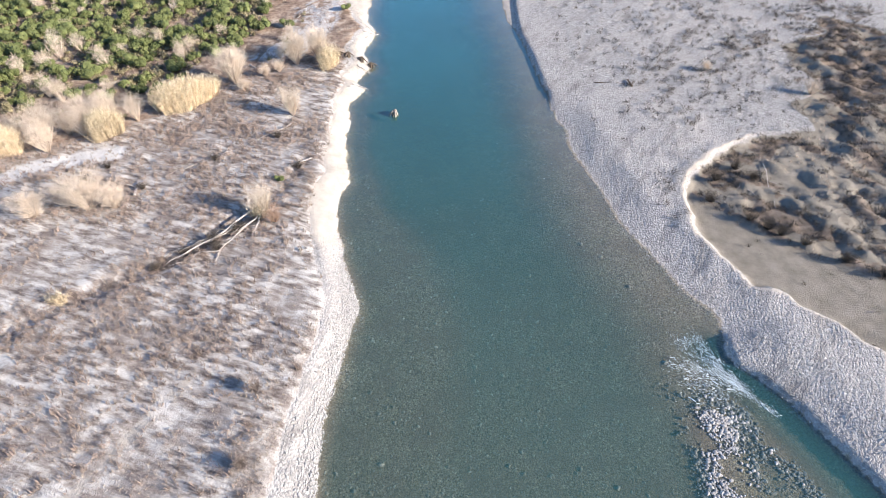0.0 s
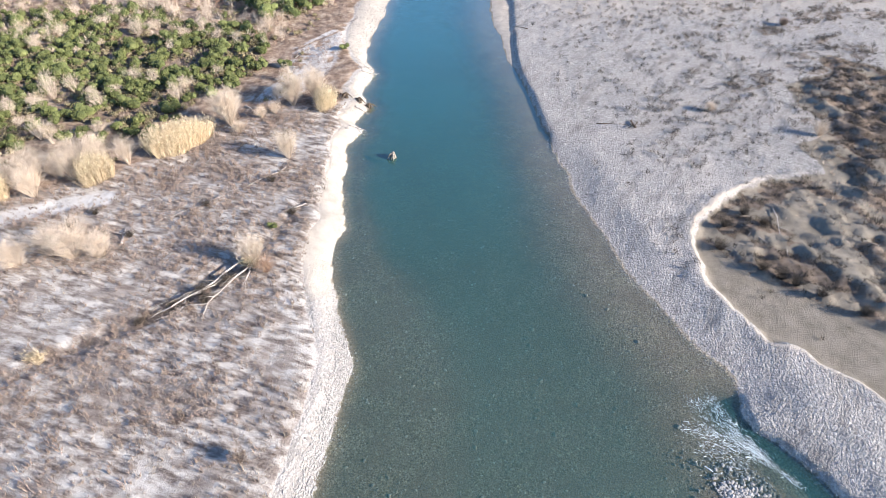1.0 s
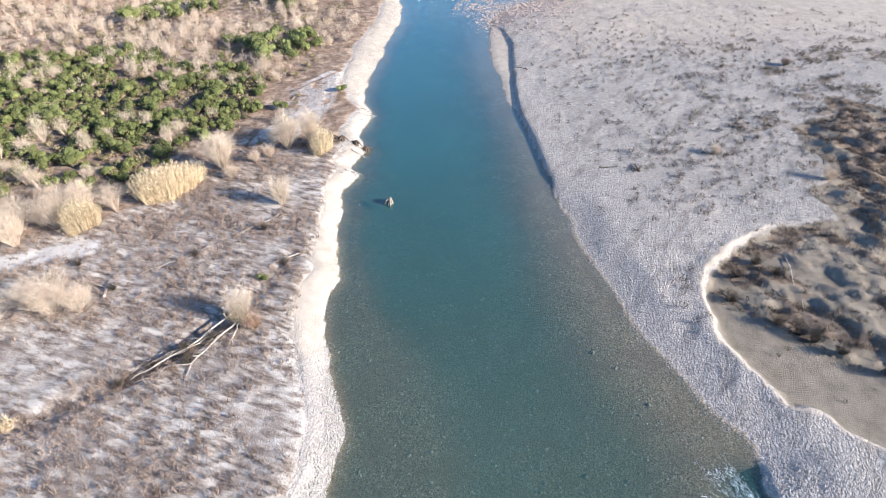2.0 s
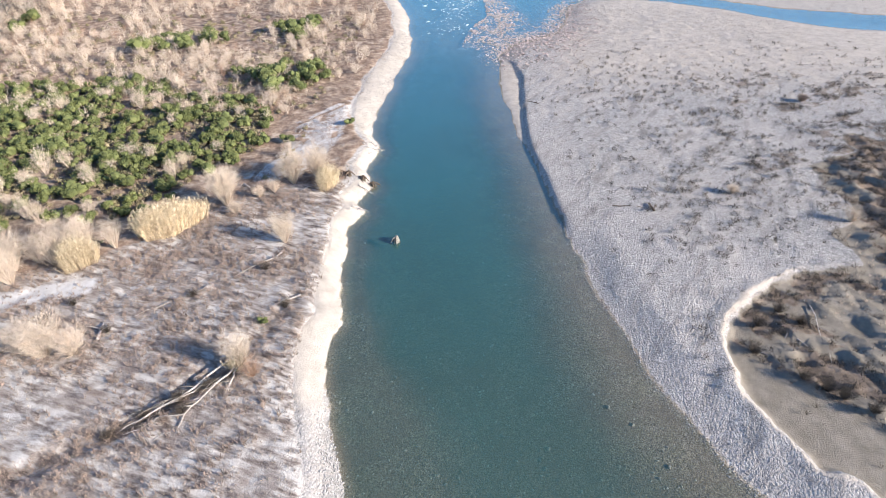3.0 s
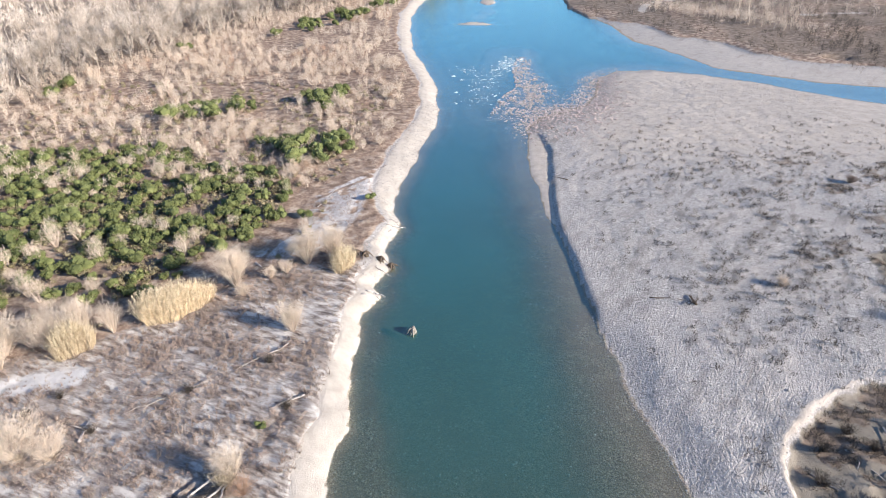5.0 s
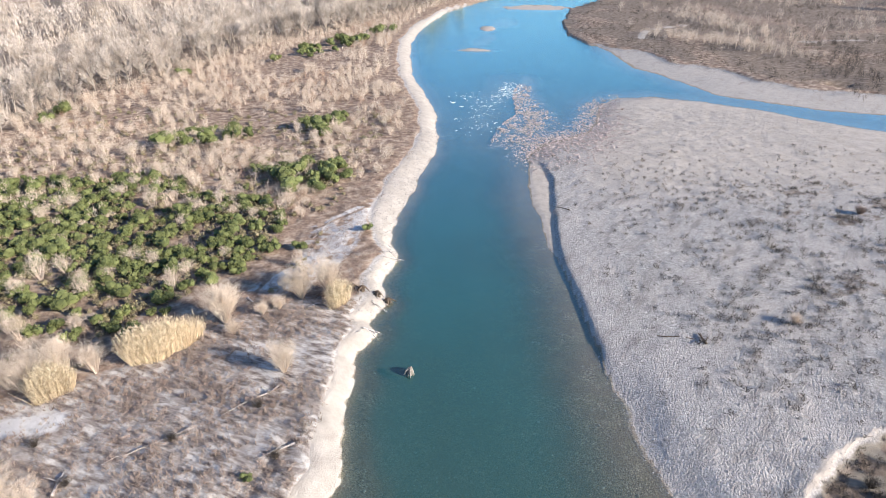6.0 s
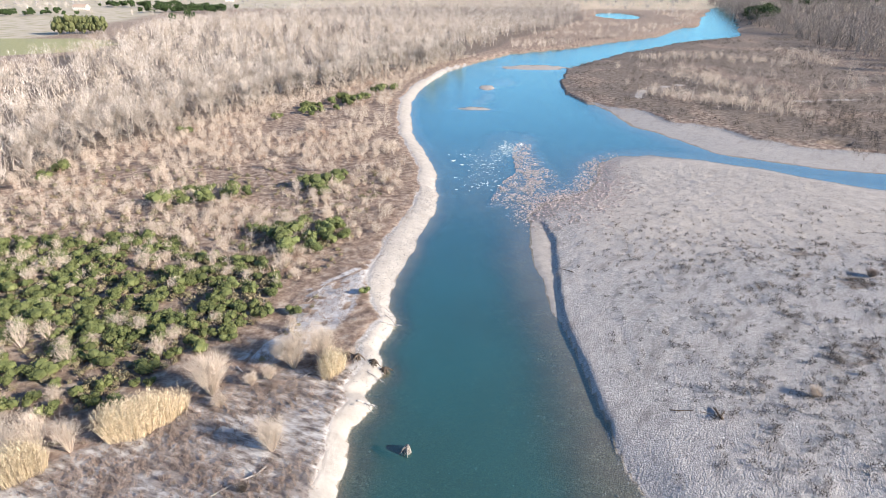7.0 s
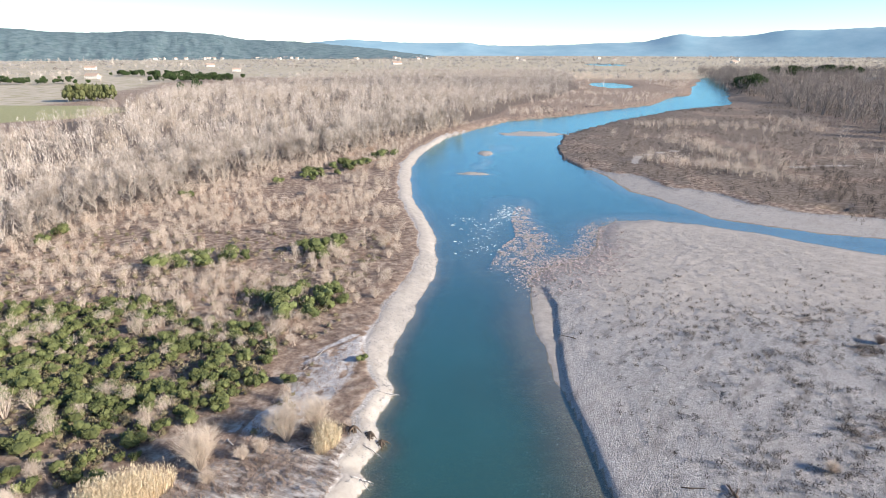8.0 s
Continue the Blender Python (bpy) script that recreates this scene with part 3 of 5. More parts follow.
def scattered(protos, xyz, scale, turn, rng):
    """Copies of small protos (verts, faces), turned about z, gathered into arrays."""
    vs, fs, n = [], [], 0
    pick = rng.integers(0, len(protos), len(xyz))
    for k, (pv, pf) in enumerate(protos):
        at = np.nonzero(pick == k)[0]
        if not len(at):
            continue
        c, s = np.cos(turn[at])[:, None], np.sin(turn[at])[:, None]
        sc = scale[at]
        sc = sc[:, None] if sc.ndim == 1 else sc
        sx, sy, sz = (sc[:, :1],) * 3 if sc.shape[1] == 1 else (sc[:, :1], sc[:, 1:2], sc[:, 2:])
        X, Y, Z = pv[:, 0] * sx, pv[:, 1] * sy, pv[:, 2] * sz
        v = np.stack([X * c - Y * s + xyz[at, :1], X * s + Y * c + xyz[at, 1:2], Z + xyz[at, 2:3]], 2).reshape(-1, 3)
        f = (pf[None] + (np.arange(len(at)) * len(pv))[:, None, None]).reshape(-1, pf.shape[1]) + n
        vs.append(v), fs.append(f)
        n += len(v)
    return np.concatenate(vs), np.concatenate(fs)


def height(x, y):
    return plan(np.atleast_1d(np.asarray(x, float)), np.atleast_1d(np.asarray(y, float)))[0]


def z_at(x, y):
    return float(height(x, y)[0])


def spots(rng, n, x0, x1, y0, y1, keep, most=None):
    """Random places in a box, kept by a chance from 0 to 1 given by keep(x, y, z, cover, land)."""
    x, y = rng.uniform(x0, x1, n), rng.uniform(y0, y1, n)
    z, cover, land = plan(x, y)
    ok = rng.random(n) < keep(x, y, z, cover, land)
    p = np.stack([x, y, z], 1)[ok]
    return p[:most] if most else p


# ---- ground and water ----
def steps(lo, hi, fine, first, last, grow):
    mid = list(np.arange(lo, hi + 1e-6, fine))
    out, s = [], fine
    while (out[-1] if out else hi) < last:
        s *= grow
        out.append((out[-1] if out else hi) + s)
    down, s = [], fine
    while (down[-1] if down else lo) > first:
        s *= grow
        down.append((down[-1] if down else lo) - s)
    return np.array(down[::-1] + mid + out)


GX, GY = steps(-62, 84, 0.52, -4600, 4600, 1.075), steps(22, 200, 0.52, -350, 4700, 1.04)
gx, gy = np.meshgrid(GX, GY)
gx, gy = gx.ravel(), gy.ravel()
gz, gcover, gland = plan(gx, gy)
nx, ny = len(GX), len(GY)
cell = (np.arange(ny - 1)[:, None] * nx + np.arange(nx - 1)[None]).ravel()
quads = np.stack([cell, cell + 1, cell + nx + 1, cell + nx], 1)
me = mesh_of("ground", np.stack([gx, gy, gz], 1), quads, GROUND, True)
for name, values in gcover.items():
    me.attributes.new(name, "FLOAT", "POINT").data.foreach_set("value", np.clip(values, 0, 1).astype(np.float32))
tagged(new("ground", me), "pale gravel bars, frosted turf and brown scrub of a wide river plain", "ground", kind="structure")
wet = gz[quads].min(1) < 0.05
wet &= (gy[quads].min(1) < 2350) & (np.abs(gx[quads]).max(1) < 920)
used, back_to = np.unique(quads[wet], return_inverse=True)
me = mesh_of("water", np.stack([gx[used], gy[used], np.zeros(len(used))], 1), back_to.reshape(-1, 4), WATER, True)
me.attributes.new("depth", "FLOAT", "POINT").data.foreach_set("value", np.clip(-gz[used], 0, 4).astype(np.float32))
tagged(new("water", me), "clear teal river water, brown over the shallow stony bed", "water", kind="structure")


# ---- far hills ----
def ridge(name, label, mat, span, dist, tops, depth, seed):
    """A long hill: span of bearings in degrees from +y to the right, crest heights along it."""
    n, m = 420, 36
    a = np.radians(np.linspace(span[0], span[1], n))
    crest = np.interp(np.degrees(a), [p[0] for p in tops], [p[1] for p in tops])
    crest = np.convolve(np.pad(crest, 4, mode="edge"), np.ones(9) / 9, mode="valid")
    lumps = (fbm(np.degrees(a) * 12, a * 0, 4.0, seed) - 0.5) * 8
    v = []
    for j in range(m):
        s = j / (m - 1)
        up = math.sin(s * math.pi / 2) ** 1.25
        r = dist - depth * (1 - s) + (fbm(np.degrees(a) * 3, a * 0 + s * 22, 3.0, seed + 5) - 0.5) * depth * (0.12 if mat is HAZED_WOOD else 0.0) * (1 - s)
        bulge = 1 + (fbm(np.degrees(a) * 5, a * 0 + s * 4, 2.5, seed + 9) - 0.5) * (0.05 if mat is HAZED_WOOD else 0.0) * (1 - s)
        spur = (fbm(np.degrees(a) * 2 + s * 1.5, a * 0 + s * 5, 1.4, seed + 13) - 0.5) * (0.10 if mat is HAZED_WOOD else 0.0) * math.sin(s * math.pi)
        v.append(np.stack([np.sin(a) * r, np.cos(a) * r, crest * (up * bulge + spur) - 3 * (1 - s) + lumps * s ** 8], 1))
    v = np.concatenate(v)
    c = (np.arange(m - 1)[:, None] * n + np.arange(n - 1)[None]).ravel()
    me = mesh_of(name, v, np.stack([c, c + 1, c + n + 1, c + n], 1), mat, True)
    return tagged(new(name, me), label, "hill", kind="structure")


ridge("backdrop_hills", "long low wooded hill beyond the plain, tinted teal for haze", HAZED_WOOD, (-56, -3), 3900,
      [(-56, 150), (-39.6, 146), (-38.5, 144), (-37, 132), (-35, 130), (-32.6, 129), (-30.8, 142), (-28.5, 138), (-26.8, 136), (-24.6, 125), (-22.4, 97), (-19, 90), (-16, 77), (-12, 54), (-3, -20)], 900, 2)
ridge("backdrop_ridge", "mountain ridge on the horizon, haze put into its blue colour", HAZE_BLUE, (-20, 60), 4550,
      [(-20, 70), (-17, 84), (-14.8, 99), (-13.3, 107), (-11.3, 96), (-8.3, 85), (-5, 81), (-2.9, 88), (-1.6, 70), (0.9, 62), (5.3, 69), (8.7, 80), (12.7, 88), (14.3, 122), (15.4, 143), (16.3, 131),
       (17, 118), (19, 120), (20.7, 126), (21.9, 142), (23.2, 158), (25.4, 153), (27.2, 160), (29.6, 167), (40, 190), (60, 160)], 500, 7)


# ---- stones and white water ----
def rough_stone(rng, flat=False):
    bm = bmesh.new()
    bmesh.ops.create_icosphere(bm, subdivisions=1, radius=0.5)
    v = np.array([p.co[:] for p in bm.verts])
    f = np.array([[q.index for q in p.verts] for p in bm.faces])
    bm.free()
    if flat:
        v = np.array([(0.5, 0, 0), (0.1, 0.48, 0), (-0.5, 0.1, 0), (-0.1, -0.5, 0), (0.05, 0.02, 0.5)])
        f = np.array([(0, 1, 4), (1, 2, 4), (2, 3, 4), (3, 0, 4)])
    v *= rng.uniform(0.75, 1.2, (len(v), 1)) * np.array([1.15, 0.85, 0.55])
    return v, f


rng = np.random.default_rng(5)
STONES = [rough_stone(rng) for _ in range(6)]
PEBBLES = [rough_stone(rng, True) for _ in range(8)]


def stone_bed(name, label, places, size, mat, seed):
    r = np.random.default_rng(seed)
    n = len(places)
    s = size[0] * np.exp(r.normal(0, 0.38, n)).clip(0.4, size[1])
    places = places.copy()
    places[:, 2] += s * (0.28 if mat is RIFFLE or seed == 14 else 0.12)
    v, f = scattered(STONES if size[0] > 0.2 else PEBBLES, places, s, r.uniform(0, 6.28, n), r)
    return tagged(new(name, mesh_of(name, v, f, mat)), label, "stones", kind="stuff")


stone_bed("cobbles", "loose pale cobbles on the sunlit foreshore", spots(rng, 60000, -22, -7, 16, 62,
          lambda x, y, z, c, l: (z > -0.35) * (z < 1.4) * smooth(58, 44, y) * np.maximum(smooth(-0.14, 0.10, z) * smooth(1.1, 0.35, z), 0.10 * (x < -7.5) * smooth(0.45, 0.6, fbm(x, y, 1.8, 9))), 8500), (0.19, 2.2), STONE, 11)
stone_bed("cobbles", "grey cobbles along the edge of the gravel bar", spots(rng, 60000, 12, 50, 22, 100,
          lambda x, y, z, c, l: (x > 12) * (z > -0.05) * (l < 9) * smooth(7, 0.5, l) * (c["mud"] < 0.2) * 0.8, 17000), (0.12, 2.4), STONE, 12)
stone_bed("cobbles", "coarse pale cobbles of the riffle at the tip of the bar", spots(rng, 60000, -2, 46, 158, 246,
          lambda x, y, z, c, l: (z > -0.4) * smooth(-0.42, 0.0, z) * smooth(1.3, 0.6, z) * np.where(l < 0, 0.62, 0.45) * smooth(44, 22, x + 0.3 * (190 - y).clip(0, 40)) * smooth(158, 186, y + 6 * (fbm(x, y, 6.0, 17) - 0.5)), 10000), (0.30, 2.4), RIFFLE, 13)
stone_bed("cobbles", "wet cobbles breaking the shallow water of the shoal", spots(rng, 30000, 19, 38, 14, 37,
          lambda x, y, z, c, l: (l < 0) * smooth(-0.40, -0.05, z) * 0.8 * smooth(0.3, 0.6, fbm(x, y, 2.5, 6))), (0.21, 2.2), STONE, 14)
stone_bed("bed_stones", "scattered pale stones on the river bed", spots(rng, 26000, -16, 34, 18, 110,
          lambda x, y, z, c, l: (l < -0.4) * (z < -0.1) * smooth(120, 40, y) * 0.10), (0.21, 2.6), WET_STONE, 15)
stone_bed("cobbles", "pale stones strewn over the upper beach", spots(rng, 30000, -30, -12, 100, 190,
          lambda x, y, z, c, l: (z > 0.0) * (z < 1.5) * smooth(9, 3, l) * (c["scrub"] < 0.3) * 0.35), (0.17, 2.6), STONE, 16)
stone_bed("cobbles", "grey stones strewn over the gravel bar", spots(rng, 80000, 14, 96, 60, 215,
          lambda x, y, z, c, l: (z > 0.3) * (l > 5) * (c["mud"] < 0.2) * (0.35 + 0.5 * smooth(120, 180, y)), 16000), (0.18, 2.6), STONE, 17)


def white_water(label, places, size, way, seed, stray=0.6):
    r = np.random.default_rng(seed)
    k = 7
    ang = np.linspace(0, math.tau, k, endpoint=False)
    protos = []
    for _ in range(6):
        rad = r.uniform(0.45, 1.1, k)
        v = np.concatenate([[[0, 0, 0.15]], np.stack([np.cos(ang) * rad, np.sin(ang) * rad * 0.16, 0 * ang], 1)])
        protos.append((v, np.array([[0, 1 + i, 1 + (i + 1) % k] for i in range(k)])))
    n = len(places)
    places = places.copy()
    places[:, 2] = 0.03
    v, f = scattered(protos, places, size * np.exp(r.normal(0, 0.5, n)), r.normal(way, stray, n), r)
    return tagged(new("white_water", mesh_of("white_water", v, f, FOAM)), label, "white water", kind="stuff")


def along(r, line, n, spread):
    t = r.random(n) * (len(line) - 1)
    i = t.astype(int)
    L = np.array(line, float)
    p = L[i] + (L[i + 1] - L[i]) * (t - i)[:, None] + r.normal(0, 1, (n, 2)) * np.asarray(spread)
    return np.concatenate([p, np.zeros((n, 1))], 1)


ARMS = [([(34.0, 33.0), (32.0, 35.2), (30.6, 37.2)], 150, 0.10), ([(31.6, 35.6), (30.0, 38.0), (29.0, 40.4), (27.8, 43.2)], 420, 0.24), ([(31.0, 36.4), (29.2, 38.6), (27.2, 40.8), (26.0, 42.6)], 260, 0.30),
        ([(31.0, 36.2), (29.0, 37.8), (27.0, 38.5), (24.6, 39.2)], 380, 0.30), ([(30.6, 36.0), (28.0, 37.0), (25.4, 37.4)], 130, 0.35), ([(29.6, 34.4), (27.2, 35.4), (25.2, 36.2)], 90, 0.5)]
spray, lie = [], []
for arm, n, spread in ARMS:
    n = int(n * 2.6)
    spray.append(along(rng, arm, n, spread * 2.0))
    lie.append(np.full(n, math.atan2(arm[-1][1] - arm[0][1], arm[-1][0] - arm[0][0])))
white_water("white rapids fanning out where the side stream spills in", np.concatenate(spray), 0.085, np.concatenate(lie), 31, 0.5)
white_water("white ripples of the riffle between the banks", along(rng, [(-11, 232), (-6, 222), (-3, 208), (-4, 192), (-7, 205)], 260, 3.2), 0.27, 0.2, 32)
white_water("white water breaking over the cobble heap of the riffle", along(rng, [(6, 246), (6, 237), (3, 229)], 190, 1.7), 0.32, 0.3, 34)
white_water("white foam round the cobble riffle", along(rng, [(3, 244), (4, 236), (0, 226), (-2, 214)], 240, 2.0), 0.24, 0.3, 33)


# ---- plants: protos ----
def fan_shrub(seed, h, spread, stems, twigs, width):
    """A bare bush: stems fanning from the base, fine twigs along them. Returns stem and twig arrays."""
    r = np.random.default_rng(seed)
    a, lean = r.uniform(0, math.tau, stems), np.sqrt(r.random(stems)) * spread
    length = h * r.uniform(0.65, 1.0, stems)
    base = np.stack([np.cos(a) * 0.12 * spread * h, np.sin(a) * 0.12 * spread * h, np.full(stems, -0.1)], 1) * r.uniform(0, 1, (stems, 1))
    way = np.stack([np.cos(a) * np.sin(lean), np.sin(a) * np.sin(lean), np.cos(lean)], 1)
    tip = base + way * length[:, None]
    v1, f1 = slivers(r, base, tip, np.full(stems, width * 2.2))
    k = r.integers(0, stems, twigs)
    s = r.uniform(0.3, 0.97, twigs)[:, None]
    b = base[k] + (tip[k] - base[k]) * s
    w = way[k] * 0.8 + r.normal(0, 0.42, (twigs, 3))
    w[:, 2] = np.abs(w[:, 2]) * 0.8 + 0.2
    t = b + w / np.linalg.norm(w, axis=1, keepdims=True) * (h * r.uniform(0.10, 0.30, twigs))[:, None]
    v2, f2 = slivers(r, b, t, np.full(twigs, width))
    return (v1, f1), (v2, f2)


def haze(seed, h, w, n, reach, width, foot=0.0, stems=6):
    """A leafless crown as a soft egg of fine twigs, with a few stems down to the ground."""
    r = np.random.default_rng(seed)
    d = r.normal(size=(n, 3))
    d /= np.linalg.norm(d, axis=1, keepdims=True)
    q = r.random((n, 1)) ** 0.45
    wob = 1 + 0.22 * np.sin(3 * np.arctan2(d[:, 1:2], d[:, 0:1]) + seed) + 0.15 * np.sin(5 * d[:, 2:3] + seed)
    mid = (h + foot) / 2
    p = d * q * wob * np.array([w / 2, w / 2, (h - foot) / 2]) + np.array([0, 0, mid])
    way = p * np.array([1, 1, 0.55]) + np.array([0, 0, 0.35 * h])
    way = way / np.linalg.norm(way, axis=1, keepdims=True) + r.normal(0, 0.45, (n, 3))
    way /= np.linalg.norm(way, axis=1, keepdims=True)
    t = p + way * (reach * r.uniform(0.6, 1.4, (n, 1)))
    b = np.concatenate([p, np.stack([r.normal(0, 0.05 * w, stems), r.normal(0, 0.05 * w, stems), np.full(stems, -0.15)], 1)])
    a = r.uniform(0, math.tau, stems)
    t = np.concatenate([t, np.stack([np.cos(a) * w * 0.25, np.sin(a) * w * 0.25, h * r.uniform(0.6, 0.9, stems)], 1)])
    b[:, 2] = np.maximum(b[:, 2], -0.15)
    return slivers(r, b, t, np.concatenate([np.full(n, width), np.full(stems, width * 1.6)]))


def bare_tree(seed, h, twigs, width):
    """A leafless tree: trunk and rising limbs, and a haze of twigs."""
    r = np.random.default_rng(seed)
    wood = Soup()
    bend = r.normal(0, 0.03 * h, 2)
    top = np.array([bend[0], bend[1], h * 0.86])
    stem = [(0, 0, -0.3), (bend[0] * 0.2, bend[1] * 0.2, h * 0.3), (bend[0] * 0.6, bend[1] * 0.6, h * 0.6), tuple(top)]
    tube(wood, stem, [0.011 * h, 0.009 * h, 0.006 * h, 0.002 * h], 5)
    starts, ways, lens = [], [], []
    limbs = 16
    for i in range(limbs):
        s = 0.14 + 0.7 * i / limbs + r.uniform(-0.03, 0.03)
        p = np.array([np.interp(s, [0, 0.35, 0.7, 1], [q[c] for q in stem]) for c in range(3)])
        a = r.uniform(0, math.tau)
        up = r.uniform(0.6, 1.4)
        w = np.array([math.cos(a), math.sin(a), up])
        w /= np.linalg.norm(w)
        n = h * r.uniform(0.30, 0.48) * (1.15 - 0.6 * s)
        mid = p + w * n * 0.55
        end = p + (w * 0.8 + np.array([0, 0, 0.35])) * n
        tube(wood, [tuple(p), tuple(mid), tuple(end)], [0.0045 * h, 0.003 * h, 0.001 * h], 4)
        starts += [p, mid]
        ways += [mid - p, end - mid]
    starts.append(np.array(stem[2])), ways.append(top - np.array(stem[2]))
    starts, ways = np.array(starts), np.array(ways)
    k = r.integers(0, len(starts), twigs)
    b = starts[k] + ways[k] * r.random((twigs, 1))
    w = ways[k] / np.linalg.norm(ways[k], axis=1, keepdims=True) * 0.55 + r.normal(0, 0.6, (twigs, 3))
    w[:, 2] = np.abs(w[:, 2]) * 0.7 + 0.1
    t = b + w / np.linalg.norm(w, axis=1, keepdims=True) * (h * r.uniform(0.06, 0.17, twigs))[:, None]
    v, f = slivers(r, b, t, r.uniform(0.6, 1.3, twigs) * width)
    return wood, (v, f)


def leafy(seed, h, w, leaves, size, lobes=6, core=True):
    """A crown of small leaf blades on several uneven lobes."""
    r = np.random.default_rng(seed)
    c = np.stack([r.normal(0, 0.26 * w, lobes), r.normal(0, 0.26 * w, lobes), h * r.uniform(0.35, 0.72, lobes)], 1)
    rad = w * r.uniform(0.22, 0.36, lobes)
    k = r.integers(0, lobes, leaves)
    d = r.normal(size=(leaves, 3))
    d /= np.linalg.norm(d, axis=1, keepdims=True)
    p = c[k] + d * (rad[k] * r.uniform(0.8, 1.08, leaves))[:, None] * np.array([1, 1, 0.85])
    p[:, 2] = np.maximum(p[:, 2], 0.1)
    out = d + np.array([0, 0, 0.5]) + r.normal(0, 0.45, (leaves, 3))
    out /= np.linalg.norm(out, axis=1, keepdims=True)
    s = size * r.uniform(0.6, 1.4, leaves)[:, None]
    side = np.cross(out, r.normal(size=(leaves, 3)))
    side /= np.linalg.norm(side, axis=1, keepdims=True)
    v = np.stack([p - side * s * 0.4, p + side * s * 0.4, p + out * s * 0.95], 1).reshape(-1, 3)
    soup = Soup()
    soup.add(v, np.arange(3 * leaves).reshape(-1, 3))
    for i in range(lobes if core else 0):
        sv, sf = STONES[i % 6]
        soup.add(sv * np.array([1.65, 2.2, 3.0]) * rad[i] + c[i], sf)
    return np.concatenate(soup.v), np.concatenate(soup.f)


def stems_under(seed, h, w, n):
    r = np.random.default_rng(seed)
    soup = Soup()
    for _ in range(n):
        a = r.uniform(0, math.tau)
        tube(soup, [(0.1 * math.cos(a), 0.1 * math.sin(a), -0.15), (w * 0.16 * math.cos(a), w * 0.16 * math.sin(a), h * 0.3), (w * 0.28 * math.cos(a), w * 0.28 * math.sin(a), h * 0.6)],
             [0.05, 0.04, 0.02], 4)
    return soup


def plant(name, label, category, group, parts):
    """An Empty with its parts: (name, mesh)."""
    ob = tagged(new(name), label, category, group)
    for pname, pmesh in parts:
        child(pname, pmesh, ob)
    return ob


def planted(protos, places, rng, lo, hi, tilt=4.0):
    """One of the protos at each place; the protos themselves take the first places."""
    free = list(protos)
    for i, p in enumerate(places):
        s = rng.uniform(lo, hi)
        m = pose(p[0], p[1], p[2] - 0.05, rng.normal(0, tilt), rng.normal(0, tilt), rng.uniform(0, 360)) @ Matrix.Diagonal((s * rng.uniform(0.85, 1.15), s * rng.uniform(0.85, 1.15), s, 1))
        if free:
            free.pop(0).matrix_basis = m
        else:
            ob = protos[int(rng.integers(len(protos)))]
            c = copy_thing(ob, m)
            c.matrix_basis = m


def thinned(places, gap, most):
    """Drops places that stand nearer to an earlier one than gap."""
    kept = []
    for p in places:
        if all((p[0] - q[0]) ** 2 + (p[1] - q[1]) ** 2 > gap * gap for q in kept):
            kept.append(p)
            if len(kept) == most:
                break
    return kept


REED_X, REED_Y = [-140, -67, -54, -45, -39, -29, -22, 0], [60, 74, 79, 88, 95, 102, 103, 105]


# ---- reeds ----
def reed_clump(label, cx, cy, length, depth, heading, h, n, seed):
    r = np.random.default_rng(seed)
    ob = tagged(new("reed_clump"), label, "reeds", "reed clumps")
    z0 = z_at(cx, cy)
    ob.matrix_basis = pose(cx, cy, z0, 0, 0, heading)
    a, q = r.uniform(0, math.tau, n), np.sqrt(r.random(n))
    wob = 1 + 0.18 * np.sin(3 * a + seed) + 0.1 * np.sin(7 * a)
    x, y = np.cos(a) * q * length / 2 * wob, np.sin(a) * q * depth / 2 * wob
    b = np.stack([x, y, np.full(n, -0.35)], 1)
    hh = h * (1 - 0.30 * q ** 3) * r.uniform(0.62, 1.03, n)
    t = b + np.stack([x * 0.16 + r.normal(0, 0.4, n), y * 0.22 + r.normal(0, 0.4, n), hh + 0.35], 1)
    tagged(child("culm_stand", mesh_of("culm_stand", *slivers(r, b, t, np.full(n, 0.06)), STRAW), ob), kind="stuff")
    k = r.integers(0, n, int(n * 1.2))
    s = r.uniform(0.3, 1.0, len(k))[:, None]
    lb = b[k] + (t[k] - b[k]) * s
    lt = lb + np.stack([r.normal(0, 0.35, len(k)), r.normal(0, 0.35, len(k)), r.uniform(-0.25, 0.40, len(k))], 1)
    tagged(child("leaf_litter", mesh_of("leaf_litter", *slivers(r, lb, lt, np.full(len(k), 0.07)), STRAW), ob), kind="stuff")
    k = r.integers(0, n, n // 5)
    pt = t[k] + np.stack([r.normal(0, 0.12, len(k)), r.normal(0, 0.12, len(k)), r.uniform(0.2, 0.45, len(k))], 1)
    tagged(child("plume_top", mesh_of("plume_top", *slivers(r, t[k] - (t[k] - b[k]) * 0.03, pt, np.full(len(k), 0.07)), PLUME), ob), kind="stuff")
    return ob


reed_clump("tall straw-yellow reed clump standing above the frosted turf", -44.6, 87.8, 9.0, 3.8, 34, 4.9, 5200, 1)
reed_clump("straw-yellow reed clump beside bare bushes", -54.0, 78.8, 4.4, 3.2, 40, 4.6, 2600, 2)
reed_clump("broad straw-yellow reed clump at the edge of the scrub", -68.5, 73.5, 6.5, 4.0, 20, 4.8, 3400, 3)
reed_clump("short pale reed clump on the bank above the beach", -22.9, 101.6, 3.6, 2.4, 70, 3.9, 1800, 4)
reed_clump("small bleached tuft beside the dry gully", -45.8, 45.2, 1.5, 1.2, 0, 1.1, 260, 5)
reed_clump("straw-coloured clump grown round the fallen tree", -25.6, 60.6, 1.8, 1.6, 30, 2.6, 260, 6)


